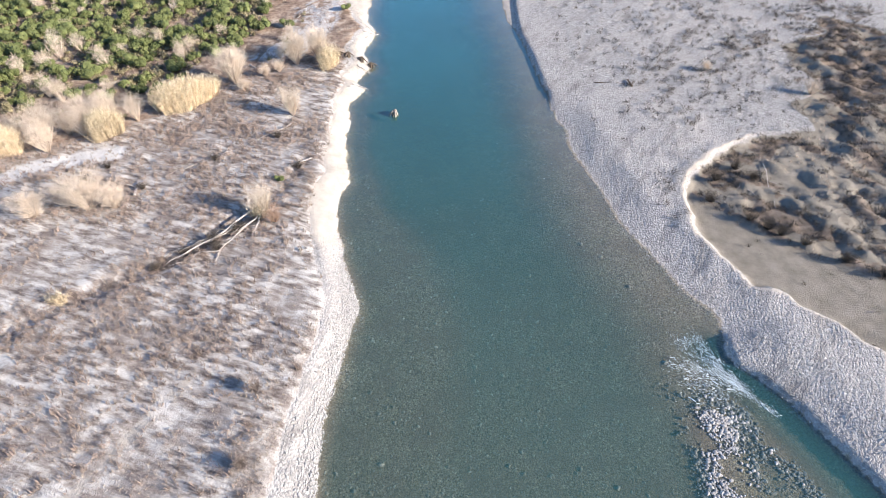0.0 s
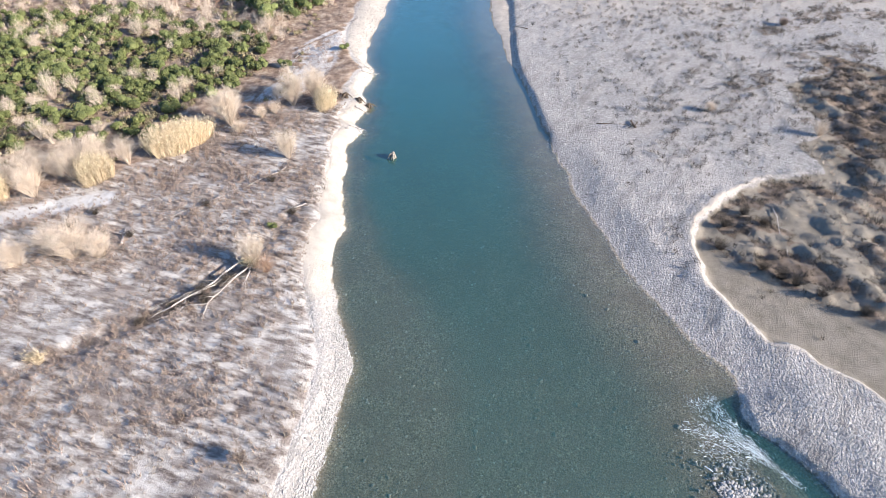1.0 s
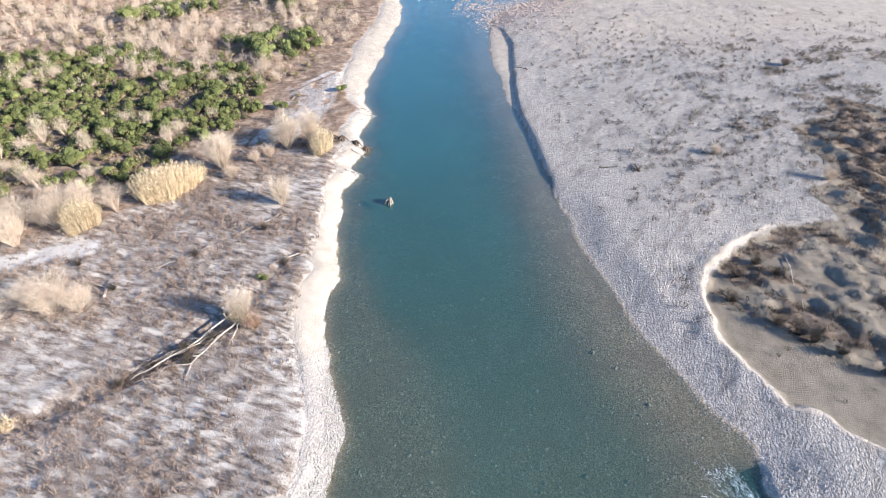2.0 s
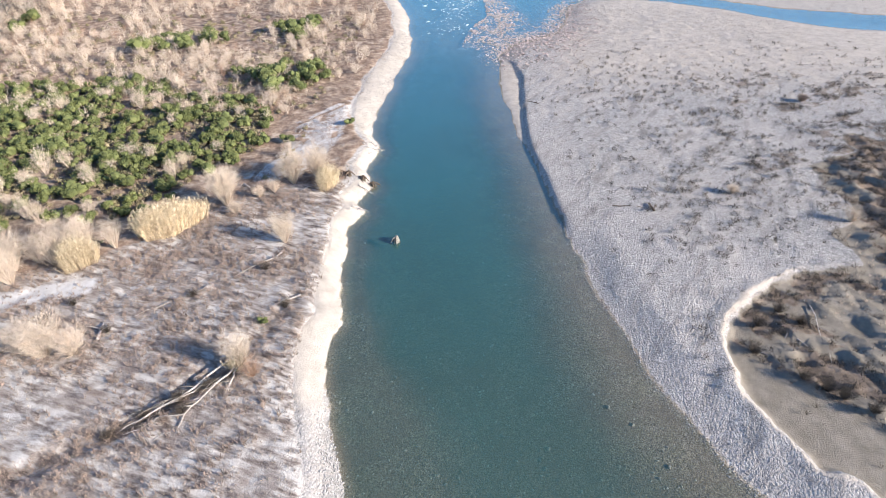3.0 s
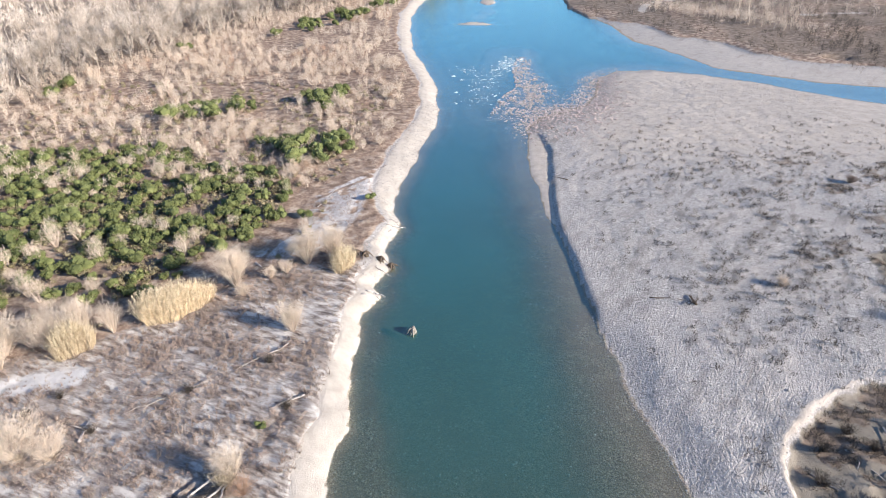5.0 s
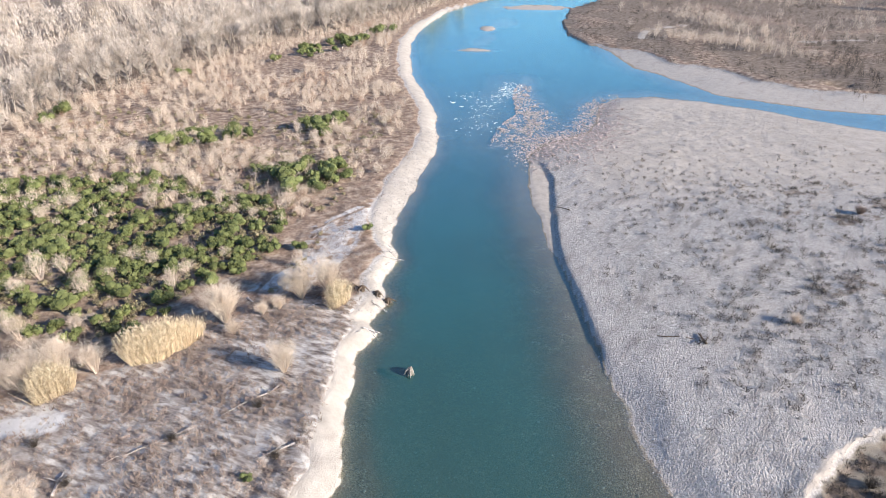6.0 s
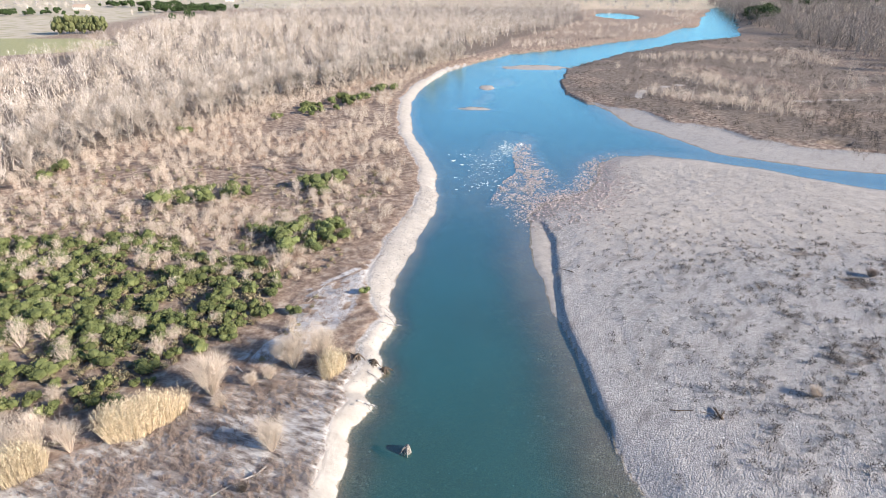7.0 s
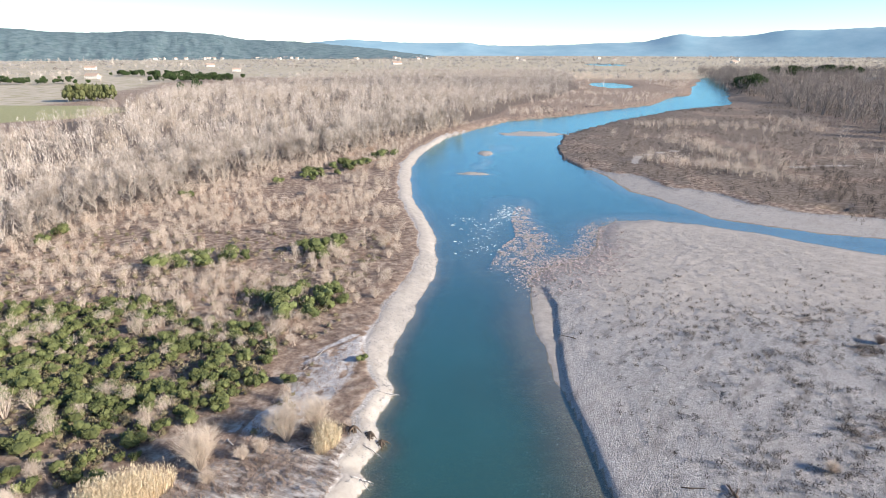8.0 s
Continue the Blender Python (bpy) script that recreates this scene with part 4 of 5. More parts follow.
# ---- bare bushes that stand out ----
def bush(label, x, y, h, spread, seed, mat=PALE_TWIG, stems=34, twigs=420, width=0.035):
    a, b = fan_shrub(seed, h, spread * 0.8, stems * 2, 10, width)
    b = haze(seed, h, h * 1.25 * math.sin(min(spread, 1.2)) + 0.5, twigs * 4, 0.20 * h + 0.12, width * 0.62, 0.05 * h, 2)
    b[0][:, :2] *= (0.42 + 0.72 * np.clip(b[0][:, 2:3] / h, 0, 1.15))
    ob = tagged(new("bare_bush"), label, "bush")
    ob.matrix_basis = pose(x, y, z_at(x, y), 0, 0, seed * 50)
    tagged(child("stem_fan", mesh_of("stem_fan", *a, mat), ob), kind="stuff")
    tagged(child("crown", mesh_of("crown", *b, mat), ob), kind="stuff")
    return ob


bush("pale bare willow fanning out behind the reeds", -38.3, 95.2, 6.2, 0.66, 1, stems=60, twigs=1300, width=0.045)
bush("pale bare willow fanning out beside the cart track", -28.9, 102.2, 5.4, 0.64, 2, stems=50, twigs=1000, width=0.045)
bush("pale bare bush on the bank above the beach", -25.2, 104.6, 5.2, 0.64, 3, stems=50, twigs=1000, width=0.045)
bush("slender pale bush alone on the frosted turf", -26.2, 85.3, 4.4, 0.55, 4, stems=44, twigs=800, width=0.04)
bush("low wide dry bush on the frosted turf", -49.4, 61.8, 4.6, 1.2, 5, stems=90, twigs=1500, width=0.028)
bush("low wide dry bush with bleached twigs", -52.4, 62.2, 3.6, 1.2, 72, stems=60, twigs=900, width=0.028)
bush("low wide dry bush with tan twigs", -46.0, 62.2, 3.2, 1.2, 17, stems=60, twigs=900, width=0.028)
bush("low dry bush with pale twigs", -56.0, 60.0, 3.8, 1.2, 6, stems=60, twigs=1000, width=0.028)
bush("tall bare bush grown behind the reed clump", -54.5, 82.0, 5.6, 0.5, 7, stems=40, twigs=560)
bush("bare bush beside the reeds", -50.8, 82.8, 4.6, 0.5, 8)
bush("straw-brown bush standing in the fallen tree", -25.2, 61.0, 4.4, 0.55, 9, stems=50, twigs=600)
bush("low rust bush under the fallen tree", -23.4, 59.4, 2.0, 0.9, 18, RUST_TWIG, 40, 400)
bush("dark dry brush caught among the fallen limbs", -27.8, 57.6, 1.1, 1.2, 19, HERB, 40, 300)
bush("dark dry brush caught beneath the fallen limbs", -29.6, 54.0, 0.9, 1.2, 71, HERB, 40, 300)
bush("dark dry brush caught under the fallen tree", -30.5, 55.8, 1.3, 1.2, 15, HERB, 40, 260)
bush("dark dry brush beside the gully", -33.6, 53.4, 0.9, 1.2, 16, HERB, 40, 220)
for i, (x, y) in enumerate([(-35.2, 72.6), (-43.6, 65.8), (-22.6, 71.4), (-50.5, 70.5), (-52.5, 67.5), (-36.5, 50.8), (-27.2, 78.6)]):
    bush("low dark dry brush beside a fallen branch", x, y, 0.9, 1.15, 50 + i, HERB, 40, 220)
bush("orange-brown low bush on the frosted turf", -19.6, 33.6, 1.7, 0.7, 10, BROWN_TWIG)
bush("low brown bush at the terrace edge", -19.0, 25.5, 1.2, 0.8, 11, BROWN_TWIG)
bush("tan bush at the rim of the vegetated hollow", 62.2, 95.4, 2.6, 0.9, 12, stems=40)
for i, (x, y) in enumerate([(36.6, 66.8), (40.6, 62.4), (42.6, 61.0), (44.0, 59.9), (46.2, 57.8), (50.2, 54.8), (54.0, 52.4), (38.6, 71.2), (42.4, 74.2), (44.5, 72.0)]):
    bush("dark dry brush along the rill in the hollow", x, y, 1.3, 1.15, 80 + i, HERB, 40, 300)
bush("small tan bush on the gravel bar", 46.3, 103.6, 1.7, 0.9, 13)
bush("dark dry brush heap on the gravel bar", 75.0, 143.2, 1.5, 1.25, 14, BROWN_TWIG, 60, 700)
for i, (x, y) in enumerate([(-57.5, 78.6), (-60, 79), (-62.5, 77.2), (-64, 79.5), (-58.8, 82.5), (-72, 77), (-75, 74), (-78, 76), (-61.5, 74.5), (-66, 77), (-70, 71.5), (-57, 80.5), (-73.5, 70), (-33.5, 97.6), (-36, 92.6), (-31.5, 99.2)]):
    bush("tan leafless bush in the belt along the scrub", x, y, 4.6 if i < 13 else 2.0, 0.75, 20 + i, stems=34, twigs=480)

# ---- green shrubs ----
rng = np.random.default_rng(77)
protos = []
for s in range(6):
    h, w = (1.9, 2.2, 2.5, 1.7, 2.1, 2.8)[s], (2.3, 2.6, 2.4, 2.2, 2.9, 2.7)[s]
    protos.append(plant("green_shrub", "dense dark green rounded shrub in the scrub", "shrub", "green shrubs",
                        [("stem_fan", stems_under(s, h, w, 5).mesh("stem_fan", BARK)), ("foliage", mesh_of("foliage", *leafy(40 + s, h, w, 700, 0.185, 9), GREEN))]))


def in_green(x, y, z, c, l):
    d = signed(x, y, GREEN_AREA) + (fbm(x, y, 14.0, 12) - 0.5) * 16
    return smooth(-2, 5, d) * (0.2 + 0.8 * smooth(0.38, 0.50, fbm(x, y, 9.0, 14)))


def few_green(x, y, z, c, l):
    d = signed(x, y, [(-31, 154), (-34, 140), (-45, 140), (-58, 152), (-44, 158)])
    e = signed(x, y, [(-38, 186), (-46, 176), (-52, 186), (-44, 196)])
    f = signed(x, y, [(-62, 176), (-84, 164), (-90, 172), (-70, 182)])
    g = signed(x, y, [(-98, 246), (-90, 244), (-64, 300), (-50, 345), (-60, 345), (-82, 295)])
    return ((np.maximum(np.maximum(d, e), f) > 0) * 0.8 + (g > 0) * 0.55 * smooth(0.42, 0.52, fbm(x, y, 14.0, 18))).clip(0, 1)


places = thinned(spots(rng, 5200, -118, -36, 84, 150, in_green), 2.45, 300)
planted(protos, places, rng, 0.6, 1.2)
round_crowns = [leafy(640 + k, 2.0, 2.4, 190, 0.30, 5) for k in range(6)]
late = spots(rng, 1500, -125, -37, 82, 150, lambda x, y, z, c, l: in_green(x, y, z, c, l) * 0.8, 430)
late_v, late_f = scattered(round_crowns, late, rng.uniform(0.45, 1.0, len(late)), rng.uniform(0, 6.28, len(late)), rng)
tagged(new("green_scrub", mesh_of("green_scrub", late_v, late_f, GREEN)), "dark green rounded scrub filling the gaps between shrubs", "scrub", kind="stuff")
protos2 = [plant("green_bush", "dark green evergreen bush among bare scrub", "bush", "evergreen bushes",
                 [("stem_fan", stems_under(9 + s, 3.2, 3.2, 5).mesh("stem_fan", BARK)), ("foliage", mesh_of("foliage", *leafy(60 + s, 3.2, 3.4, 760, 0.24, 9), GREEN))]) for s in range(3)]
planted(protos2, thinned(spots(rng, 4200, -112, -28, 138, 345, few_green), 3.4, 120), rng, 0.7, 1.3)
for x, y, s in ((-129, 192, 1.7), (-128, 183, 1.4), (-114, 240, 1.5), (-23.1, 125.6, 0.62), (-24.6, 68.2, 0.40), (-33.5, 117.5, 0.8), (-41.5, 108.5, 0.7)):
    ob = copy_thing(protos[1], Matrix())
    ob.matrix_basis = pose(x, y, z_at(x, y) - 0.05, 0, 0, 40 * x) @ Matrix.Scale(s, 4)
    tagged(ob, "small round olive-green shrub standing alone")

# ---- pale leafless shrubs ----
protos = []
for s in range(7):
    h, w = (2.2, 2.8, 3.4, 2.0, 4.2, 3.0, 2.5)[s], (2.2, 2.3, 2.6, 2.6, 2.4, 2.8, 3.0)[s]
    a, b = fan_shrub(100 + s, h, 0.45, 30, 10, 0.026)
    protos.append(plant("bare_shrub", "pale tan leafless shrub on the river terrace", "shrub", "leafless shrubs",
                        [("stem_fan", mesh_of("stem_fan", *a, PALE_TWIG)), ("crown", mesh_of("crown", *haze(100 + s, h, w, 1000, 0.42, 0.024, 0.15 * h, 4), PALE_TWIG))]))


def bare_scrub(x, y, z, c, l):
    g = signed(x, y, GREEN_AREA)
    w = signed(x, y, WOODS)
    over = y - np.interp(x, REED_X, REED_Y)
    return (l > 9) * (w < 4) * (over > 3) * np.where(g > 0, 0.55, 0.9) * smooth(0.36, 0.56, fbm(x, y, 12.0, 23)) * (line_distance(x, y, TRACK) > 4)


places = thinned(spots(rng, 3600, -135, -20, 86, 260, bare_scrub), 3.0, 300)
planted(protos, places, rng, 0.7, 1.25)
low = [leafy(450 + s, 1.3, 1.7, 62, 0.30, 4, False) for s in range(5)]
for k, (v, f) in enumerate(low):
    sv, sf = STONES[k]
    low[k] = (np.concatenate([v, sv * np.array([1.1, 1.4, 1.5]) + np.array([0, 0, 0.55])]), np.concatenate([f, sf + len(v)]))
few = [haze(140 + s, 2.4 + 0.4 * s, 2.3, 80, 0.62, 0.055, 0.2, 3) for s in range(5)]
small = [haze(160 + s, 1.0, 1.4, 17, 0.42, 0.085, 0.0, 1) for s in range(5)]


def stuff_plants(name, label, category, protos, p, lo, hi, mat, seed):
    r = np.random.default_rng(seed)
    v, f = scattered(protos, p, r.uniform(lo, hi, len(p)), r.uniform(0, 6.28, len(p)), r)
    return tagged(new(name, mesh_of(name, v, f, mat)), label, category, kind="stuff")


stuff_plants("scrub_thicket", "tan leafless thicket covering the terrace below the woods", "thicket", few,
             spots(rng, 13000, -165, -14, 125, 480, lambda x, y, z, c, l: np.maximum(bare_scrub(x, y, z, c, l), 0.7 * (l > 9) * (np.abs(signed(x, y, WOODS)) < 14) * (y > 130)), 3600),
             0.35, 1.1, PALE_TWIG, 1)
stuff_plants("rust_thicket", "rust-brown leafless thicket below the woods", "thicket", few,
             spots(rng, 9000, -165, -14, 125, 480, lambda x, y, z, c, l: bare_scrub(x, y, z, c, l) * smooth(0.46, 0.58, fbm(x, y, 20.0, 27)), 1300), 0.35, 0.9, RUST_TWIG, 11)
stuff_plants("olive_scrub", "low olive and rust scrub between the green shrubs", "scrub", low,
             spots(rng, 12000, -125, -30, 78, 200, lambda x, y, z, c, l: (l > 10) * np.clip(in_green(x, y, z, c, l) * 0.5 + 0.08 * (y > np.interp(x, REED_X, REED_Y) + 4), 0, 1) * (line_distance(x, y, TRACK) > 3.5), 2800),
             0.4, 0.95, OLIVE, 31)
stuff_plants("brown_scrub", "low brown heath between the shrubs", "scrub", small,
             spots(rng, 20000, -145, -14, 88, 420, lambda x, y, z, c, l: (l > 5) * (y > np.interp(x, REED_X, REED_Y) - 6) * smooth(0.26, 0.5, fbm(x, y, 8.0, 29)) * (line_distance(x, y, TRACK) > 2), 9000),
             0.4, 1.1, BROWN_TWIG, 2)
band = np.concatenate([along(rng, [(96, 462), (125, 478), (155, 478), (188, 448)], 110, (7, 7)), along(rng, [(76, 334), (92, 320), (112, 307), (128, 284)], 110, (5, 5)),
                       along(rng, [(104, 398), (118, 356), (134, 312)], 90, (6, 9)), along(rng, [(205, 440), (225, 520)], 70, (10, 10)),
                       along(rng, [(80, 420), (200, 380), (170, 330)], 90, (22, 22))])
band[:, 2] = height(band[:, 0], band[:, 1])
stuff_plants("bank_scrub", "tan and rust leafless scrub on the far bank", "scrub", few,
             spots(rng, 16000, 10, 420, 500, 1400, lambda x, y, z, c, l: (l > 8) * (np.hypot((x - 171) / 60, (y - 960) / 160) > 1) * (signed(x, y, LEFT_LAND) > 6) * (signed(x, y, WOODS) < 5) * smooth(0.35, 0.6, fbm(x * 0.5, y, 30.0, 95)), 1900), 0.7, 1.8, PALE_TWIG, 33)
stuff_plants("island_scrub", "tan leafless young poplars in bands on the island", "scrub", few, band, 0.7, 2.0, PALE_TWIG, 3)
stuff_plants("island_heath", "low dark brown heath covering the island", "scrub", small,
             spots(rng, 12000, 40, 330, 225, 640, lambda x, y, z, c, l: c["scrub"] * smooth(0.35, 0.6, fbm(x, y, 14.0, 45)), 5200), 0.6, 1.6, HERB, 4)

# ditch scrub; its dark colour also stands for the woods' shadow here
ditch = along(rng, [(146, 326), (139, 292), (130, 262), (128, 244), (150, 232), (190, 222), (190, 260), (160, 290), (210, 300), (240, 330)], 420, (8, 6))
ditch[:, 2] = height(ditch[:, 0], ditch[:, 1])
stuff_plants("ditch_scrub", "dark leafless scrub along the wet ditch of the island", "scrub", few, ditch[ditch[:, 2] > 0.1], 0.5, 1.3, HERB, 43)
stuff_plants("bank_heath", "low purple-brown heath on the bank above the beach", "scrub", small,
             spots(rng, 9000, -60, -17, 98, 235, lambda x, y, z, c, l: c["scrub"] * smooth(40, 8, l) * (line_distance(x, y, TRACK) > 1.2) * 0.7, 2600), 0.3, 0.75, BROWN_TWIG, 41)

# ---- low tufts on the frosted turf, the hollow and the bar ----
cushion = [haze(180 + k, 0.8, 1.3, 30, 0.34, 0.075, 0.0, 2) for k in range(5)]
stuff_plants("heath_clumps", "knee-high brown heath clumps on the frosted turf", "scrub", cushion,
             spots(rng, 26000, -95, -17, 18, 102, lambda x, y, z, c, l: c["turf"] * (1 - c["frost"]) * smooth(0.44, 0.60, fbm(x, y * 1.6, 9.0, 55) + 0.2 * np.exp(-(line_distance(x, y, GULLY) / 1.8) ** 2) + 0.10 * smooth(62, 88, y)
                                                                                 - 0.07 * smooth(-32, -20, x) * smooth(64, 50, y) - 0.04 * smooth(45, 30, y)) * 0.8, 5200),
             0.3, 0.8, BROWN_TWIG, 14)
tufts = []
for s in range(6):
    r = np.random.default_rng(200 + s)
    n = 11
    a, q = r.uniform(0, math.tau, n), r.uniform(0.1, 0.9, n)
    b = np.stack([np.cos(a) * 0.25 * r.random(n), np.sin(a) * 0.25 * r.random(n), np.full(n, -0.1)], 1)
    t = b + np.stack([np.cos(a) * q * 0.6, np.sin(a) * q * 0.6, r.uniform(0.5, 1.0, n) + 0.1], 1)
    tufts.append(slivers(r, b, t, np.full(n, 0.085)))
turf_keep = lambda x, y, z, c, l: c["turf"] * smooth(0.34, 0.60, fbm(x, y, 5.0, 51)) * (1 - 0.7 * c["frost"])
stuff_plants("heath_tufts", "low mauve-brown heath tufts on the frosted turf", "grass", tufts,
             spots(rng, 12000, -95, -15, 18, 104, turf_keep), 0.4, 0.95, BROWN_TWIG, 5)
stuff_plants("grass_tufts", "bleached winter grass tufts on the frosted turf", "grass", tufts,
             spots(rng, 7000, -95, -15, 18, 104, lambda x, y, z, c, l: c["turf"] * 0.8), 0.2, 0.5, DUN_TWIG, 6)
stuff_plants("hollow_tufts", "dark dry herbs filling the hollow beyond the scarp", "grass", cushion,
             spots(rng, 42000, 30, 120, 36, 128, lambda x, y, z, c, l: c["mud"] * np.clip(c["heath"] * 1.0 - 0.8 * c["sand"] + 0.03 + 0.30 * smooth(0, 2, y - np.interp(x, [p[0] for p in RILL], [p[1] for p in RILL])), 0, 1), 7000), 0.3, 0.9, HERB, 7)
stuff_plants("hollow_grass", "bleached grass streaks in the hollow", "grass", tufts,
             spots(rng, 9000, 36, 120, 40, 124, lambda x, y, z, c, l: c["mud"] * c["sand"] * smooth(0.45, 0.6, fbm(x, y, 6.0, 53))), 0.3, 0.8, PALE_TWIG, 8)
stuff_plants("bar_twigs", "dark dry herbs casting long shadows on the gravel bar", "grass", cushion,
             spots(rng, 24000, 15, 112, 56, 196, lambda x, y, z, c, l: (l > 5) * (c["mud"] < 0.3) * np.clip(0.8 * c["heath"] + 0.02 + 0.10 * smooth(0.44, 0.60, fbm(x * 0.6 + 0.3 * y, y - 0.3 * x, 14.0, 58)) + 0.34 * smooth(0.42, 0.56, fbm(x, y, 5.0, 59)) * np.maximum(np.exp(-((x - 37) / 11) ** 2 - ((y - 104) / 22) ** 2), np.exp(-((x - 66) / 20) ** 2 - ((y - 122) / 20) ** 2)), 0, 1) * smooth(190, 150, y)
                   * (0.35 + 0.65 * smooth(22, 44, x + 0.1 * (y - 70)))), 0.4, 1.05, HERB, 9)

# ---- leafless woods ----
protos = []
for s in range(8):
    h = (16, 18, 14, 17, 19, 13, 17, 15)[s]
    wood, twig = bare_tree(300 + s, h, 1700, 0.066)
    protos.append(plant("bare_tree", "tall leafless pale-barked poplar in the riverside woods", "tree", "leafless poplars",
                        [("trunk", wood.mesh("trunk", BARK)), ("crown", mesh_of("crown", *twig, GREY_TWIG))]))


def wood_keep(x, y, z, c, l):
    return smooth(0, 5, signed(x, y, WOODS) + (fbm(x, y, 15.0, 87) - 0.5) * 12)


edge = lambda x, y, z, c, l: wood_keep(x, y, z, c, l) * smooth(70, 20, signed(x, y, WOODS))
places = thinned(spots(rng, 5000, -240, 0, 140, 480, edge), 4.4, 280)
planted(protos, places, rng, 0.62, 1.08, 2.5)
light = [haze(330 + s, 15, 9.0, 130, 1.8, 0.18, 1.5, 3) for s in range(6)]
thin = [haze(340 + s, 14, 11, 90, 2.4, 0.26, 0.5, 1) for s in range(5)]
deep = spots(rng, 9000, -430, 60, 140, 800, lambda x, y, z, c, l: wood_keep(x, y, z, c, l) * smooth(10, 24, signed(x, y, WOODS)) * (0.62 + 0.38 * smooth(0.4, 0.55, fbm(x, y, 30.0, 89))), 2600)
stuff_plants("far_woods", "pale leafless woods stretching back from the river", "woods", light, deep[::3], 0.55, 1.05, GREY_TWIG, 21)
stuff_plants("far_woods", "greyish leafless woods stretching back from the river", "woods", light, deep[1::3], 0.5, 1.1, GREY_TWIG, 26)
stuff_plants("far_woods", "dun leafless undergrowth among the riverside woods", "woods", light, deep[2::3], 0.4, 0.9, DUN_TWIG, 27)
stuff_plants("far_woods", "pale leafless woods reaching to the distant plain", "woods", thin,
             spots(rng, 9000, -420, 170, 700, 1500, wood_keep, 1700), 0.5, 1.1, GREY_TWIG, 28)
RIGHT_WOOD = [(294, 830), (275, 705), (266, 614), (261, 526), (246, 440), (226, 390), (240, 330), (420, 300), (900, 700), (900, 1500), (420, 1400), (330, 1000)]
dense = [haze(470 + s, 15, 10, 96, 2.2, 0.28, 0.0, 3) for s in range(5)]
stuff_plants("far_woods", "dense grey-brown leafless woods on the far bank", "woods", dense,
             spots(rng, 9000, 226, 900, 300, 1500, lambda x, y, z, c, l: (signed(x, y, RIGHT_WOOD) > 0) * np.where(signed(x, y, RIGHT_WOOD) < 60, 0.9, 0.35), 2400), 0.85, 1.45, SHADY_TWIG, 22)
stuff_plants("far_woods", "tree belts and copses scattered over the far plain", "woods", dense,
             spots(rng, 30000, -2300, 2600, 900, 3500, lambda x, y, z, c, l: (l > 10) * (signed(x, y, WOODS) < 0) * smooth(0.48, 0.58, fbm(x * 0.35, y, 110.0, 91)), 1800), 0.5, 1.0, GREY_TWIG, 23)
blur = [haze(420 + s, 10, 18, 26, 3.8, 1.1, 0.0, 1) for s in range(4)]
stuff_plants("far_copses", "low tan copses and hedgerows of the distant plain, greyed with painted haze", "woods", blur,
             spots(rng, 40000, -2800, 3000, 1100, 3700, lambda x, y, z, c, l: (l > 10) * smooth(0.40, 0.50, fbm(x * 0.25, y, 90.0, 93)), 6000), 0.35, 0.85, HAZED_COPSE, 25)
hedge_lines = []
for _ in range(46):
    hx, hy, n = rng.uniform(-1500, 1700), rng.uniform(1150, 3300), int(rng.integers(14, 34))
    run, lean = rng.uniform(90, 260), rng.normal(0, 12)
    hedge_lines.append(along(rng, [(hx - run, hy - lean), (hx, hy), (hx + run, hy + lean)], n, (8, 4)))
hedge_lines = np.concatenate(hedge_lines)
hedge_z, _, hedge_land = plan(hedge_lines[:, 0], hedge_lines[:, 1])
hedge_lines[:, 2] = hedge_z
stuff_plants("far_hedges", "dark hedgerows drawn across the distant fields", "woods", blur, hedge_lines[hedge_land > 8], 0.3, 0.75, SHADY_TWIG, 29)
cone = [leafy(400 + s, 14, 7, 160, 1.6, 8) for s in range(4)]
stuff_plants("far_pines", "dark evergreen belts on the far plain", "woods", cone,
             np.concatenate([along(rng, [(-560, 1010), (-500, 1020), (-420, 1000)], 50, 9), along(rng, [(-760, 1200), (-620, 1150), (-480, 1100)], 70, 14),
                             along(rng, [(-800, 900), (-640, 930)], 30, 12)]) + np.array([0, 0, 1.5]), 0.6, 1.15, PINE, 24)
stuff_plants("far_pines", "dark pines standing above the leafless woods", "woods", cone,
             np.concatenate([along(rng, [(300, 815), (318, 850), (340, 905)], 26, 9), along(rng, [(480, 1180), (600, 1300), (720, 1340)], 30, 22)]) + np.array([0, 0, 3.0]), 1.0, 1.75, PINE, 30)


# ---- conifer hedge, cypresses, far houses ----
def evergreen_row(label, x, y, length, depth, h, heading, seed, name="conifer_hedge", mat=GREEN):
    r = np.random.default_rng(seed)
    n = max(2, int(length / 2.2))
    crown = Soup()
    for i in range(n):
        v, f = leafy(seed + i, h, depth, 420, 0.6, 9)
        v = (v - np.array([0, 0, h * 0.16])) * np.array([0.7, 0.8, 1.3 * r.uniform(0.93, 1.05)]) + np.array([(i + 0.5) / n * length - length / 2, 0, 0])
        v[:, 2] = np.clip(v[:, 2], 0, h)
        crown.add(v, f)
    ob = tagged(new(name), label, "hedge" if n > 3 else "tree")
    ob.matrix_basis = pose(x, y, z_at(x, y) - 0.1, 0, 0, heading)
    child("foliage", crown.mesh("foliage", mat), ob)
    stem = Soup()
    for i in range(n):
        xx = (i + 0.5) / n * length - length / 2
        tube(stem, [(xx, 0, -0.2), (xx, 0, h * 0.5)], [0.25, 0.15], 4)
    child("trunk_row", stem.mesh("trunk_row", BARK), ob)
    return ob


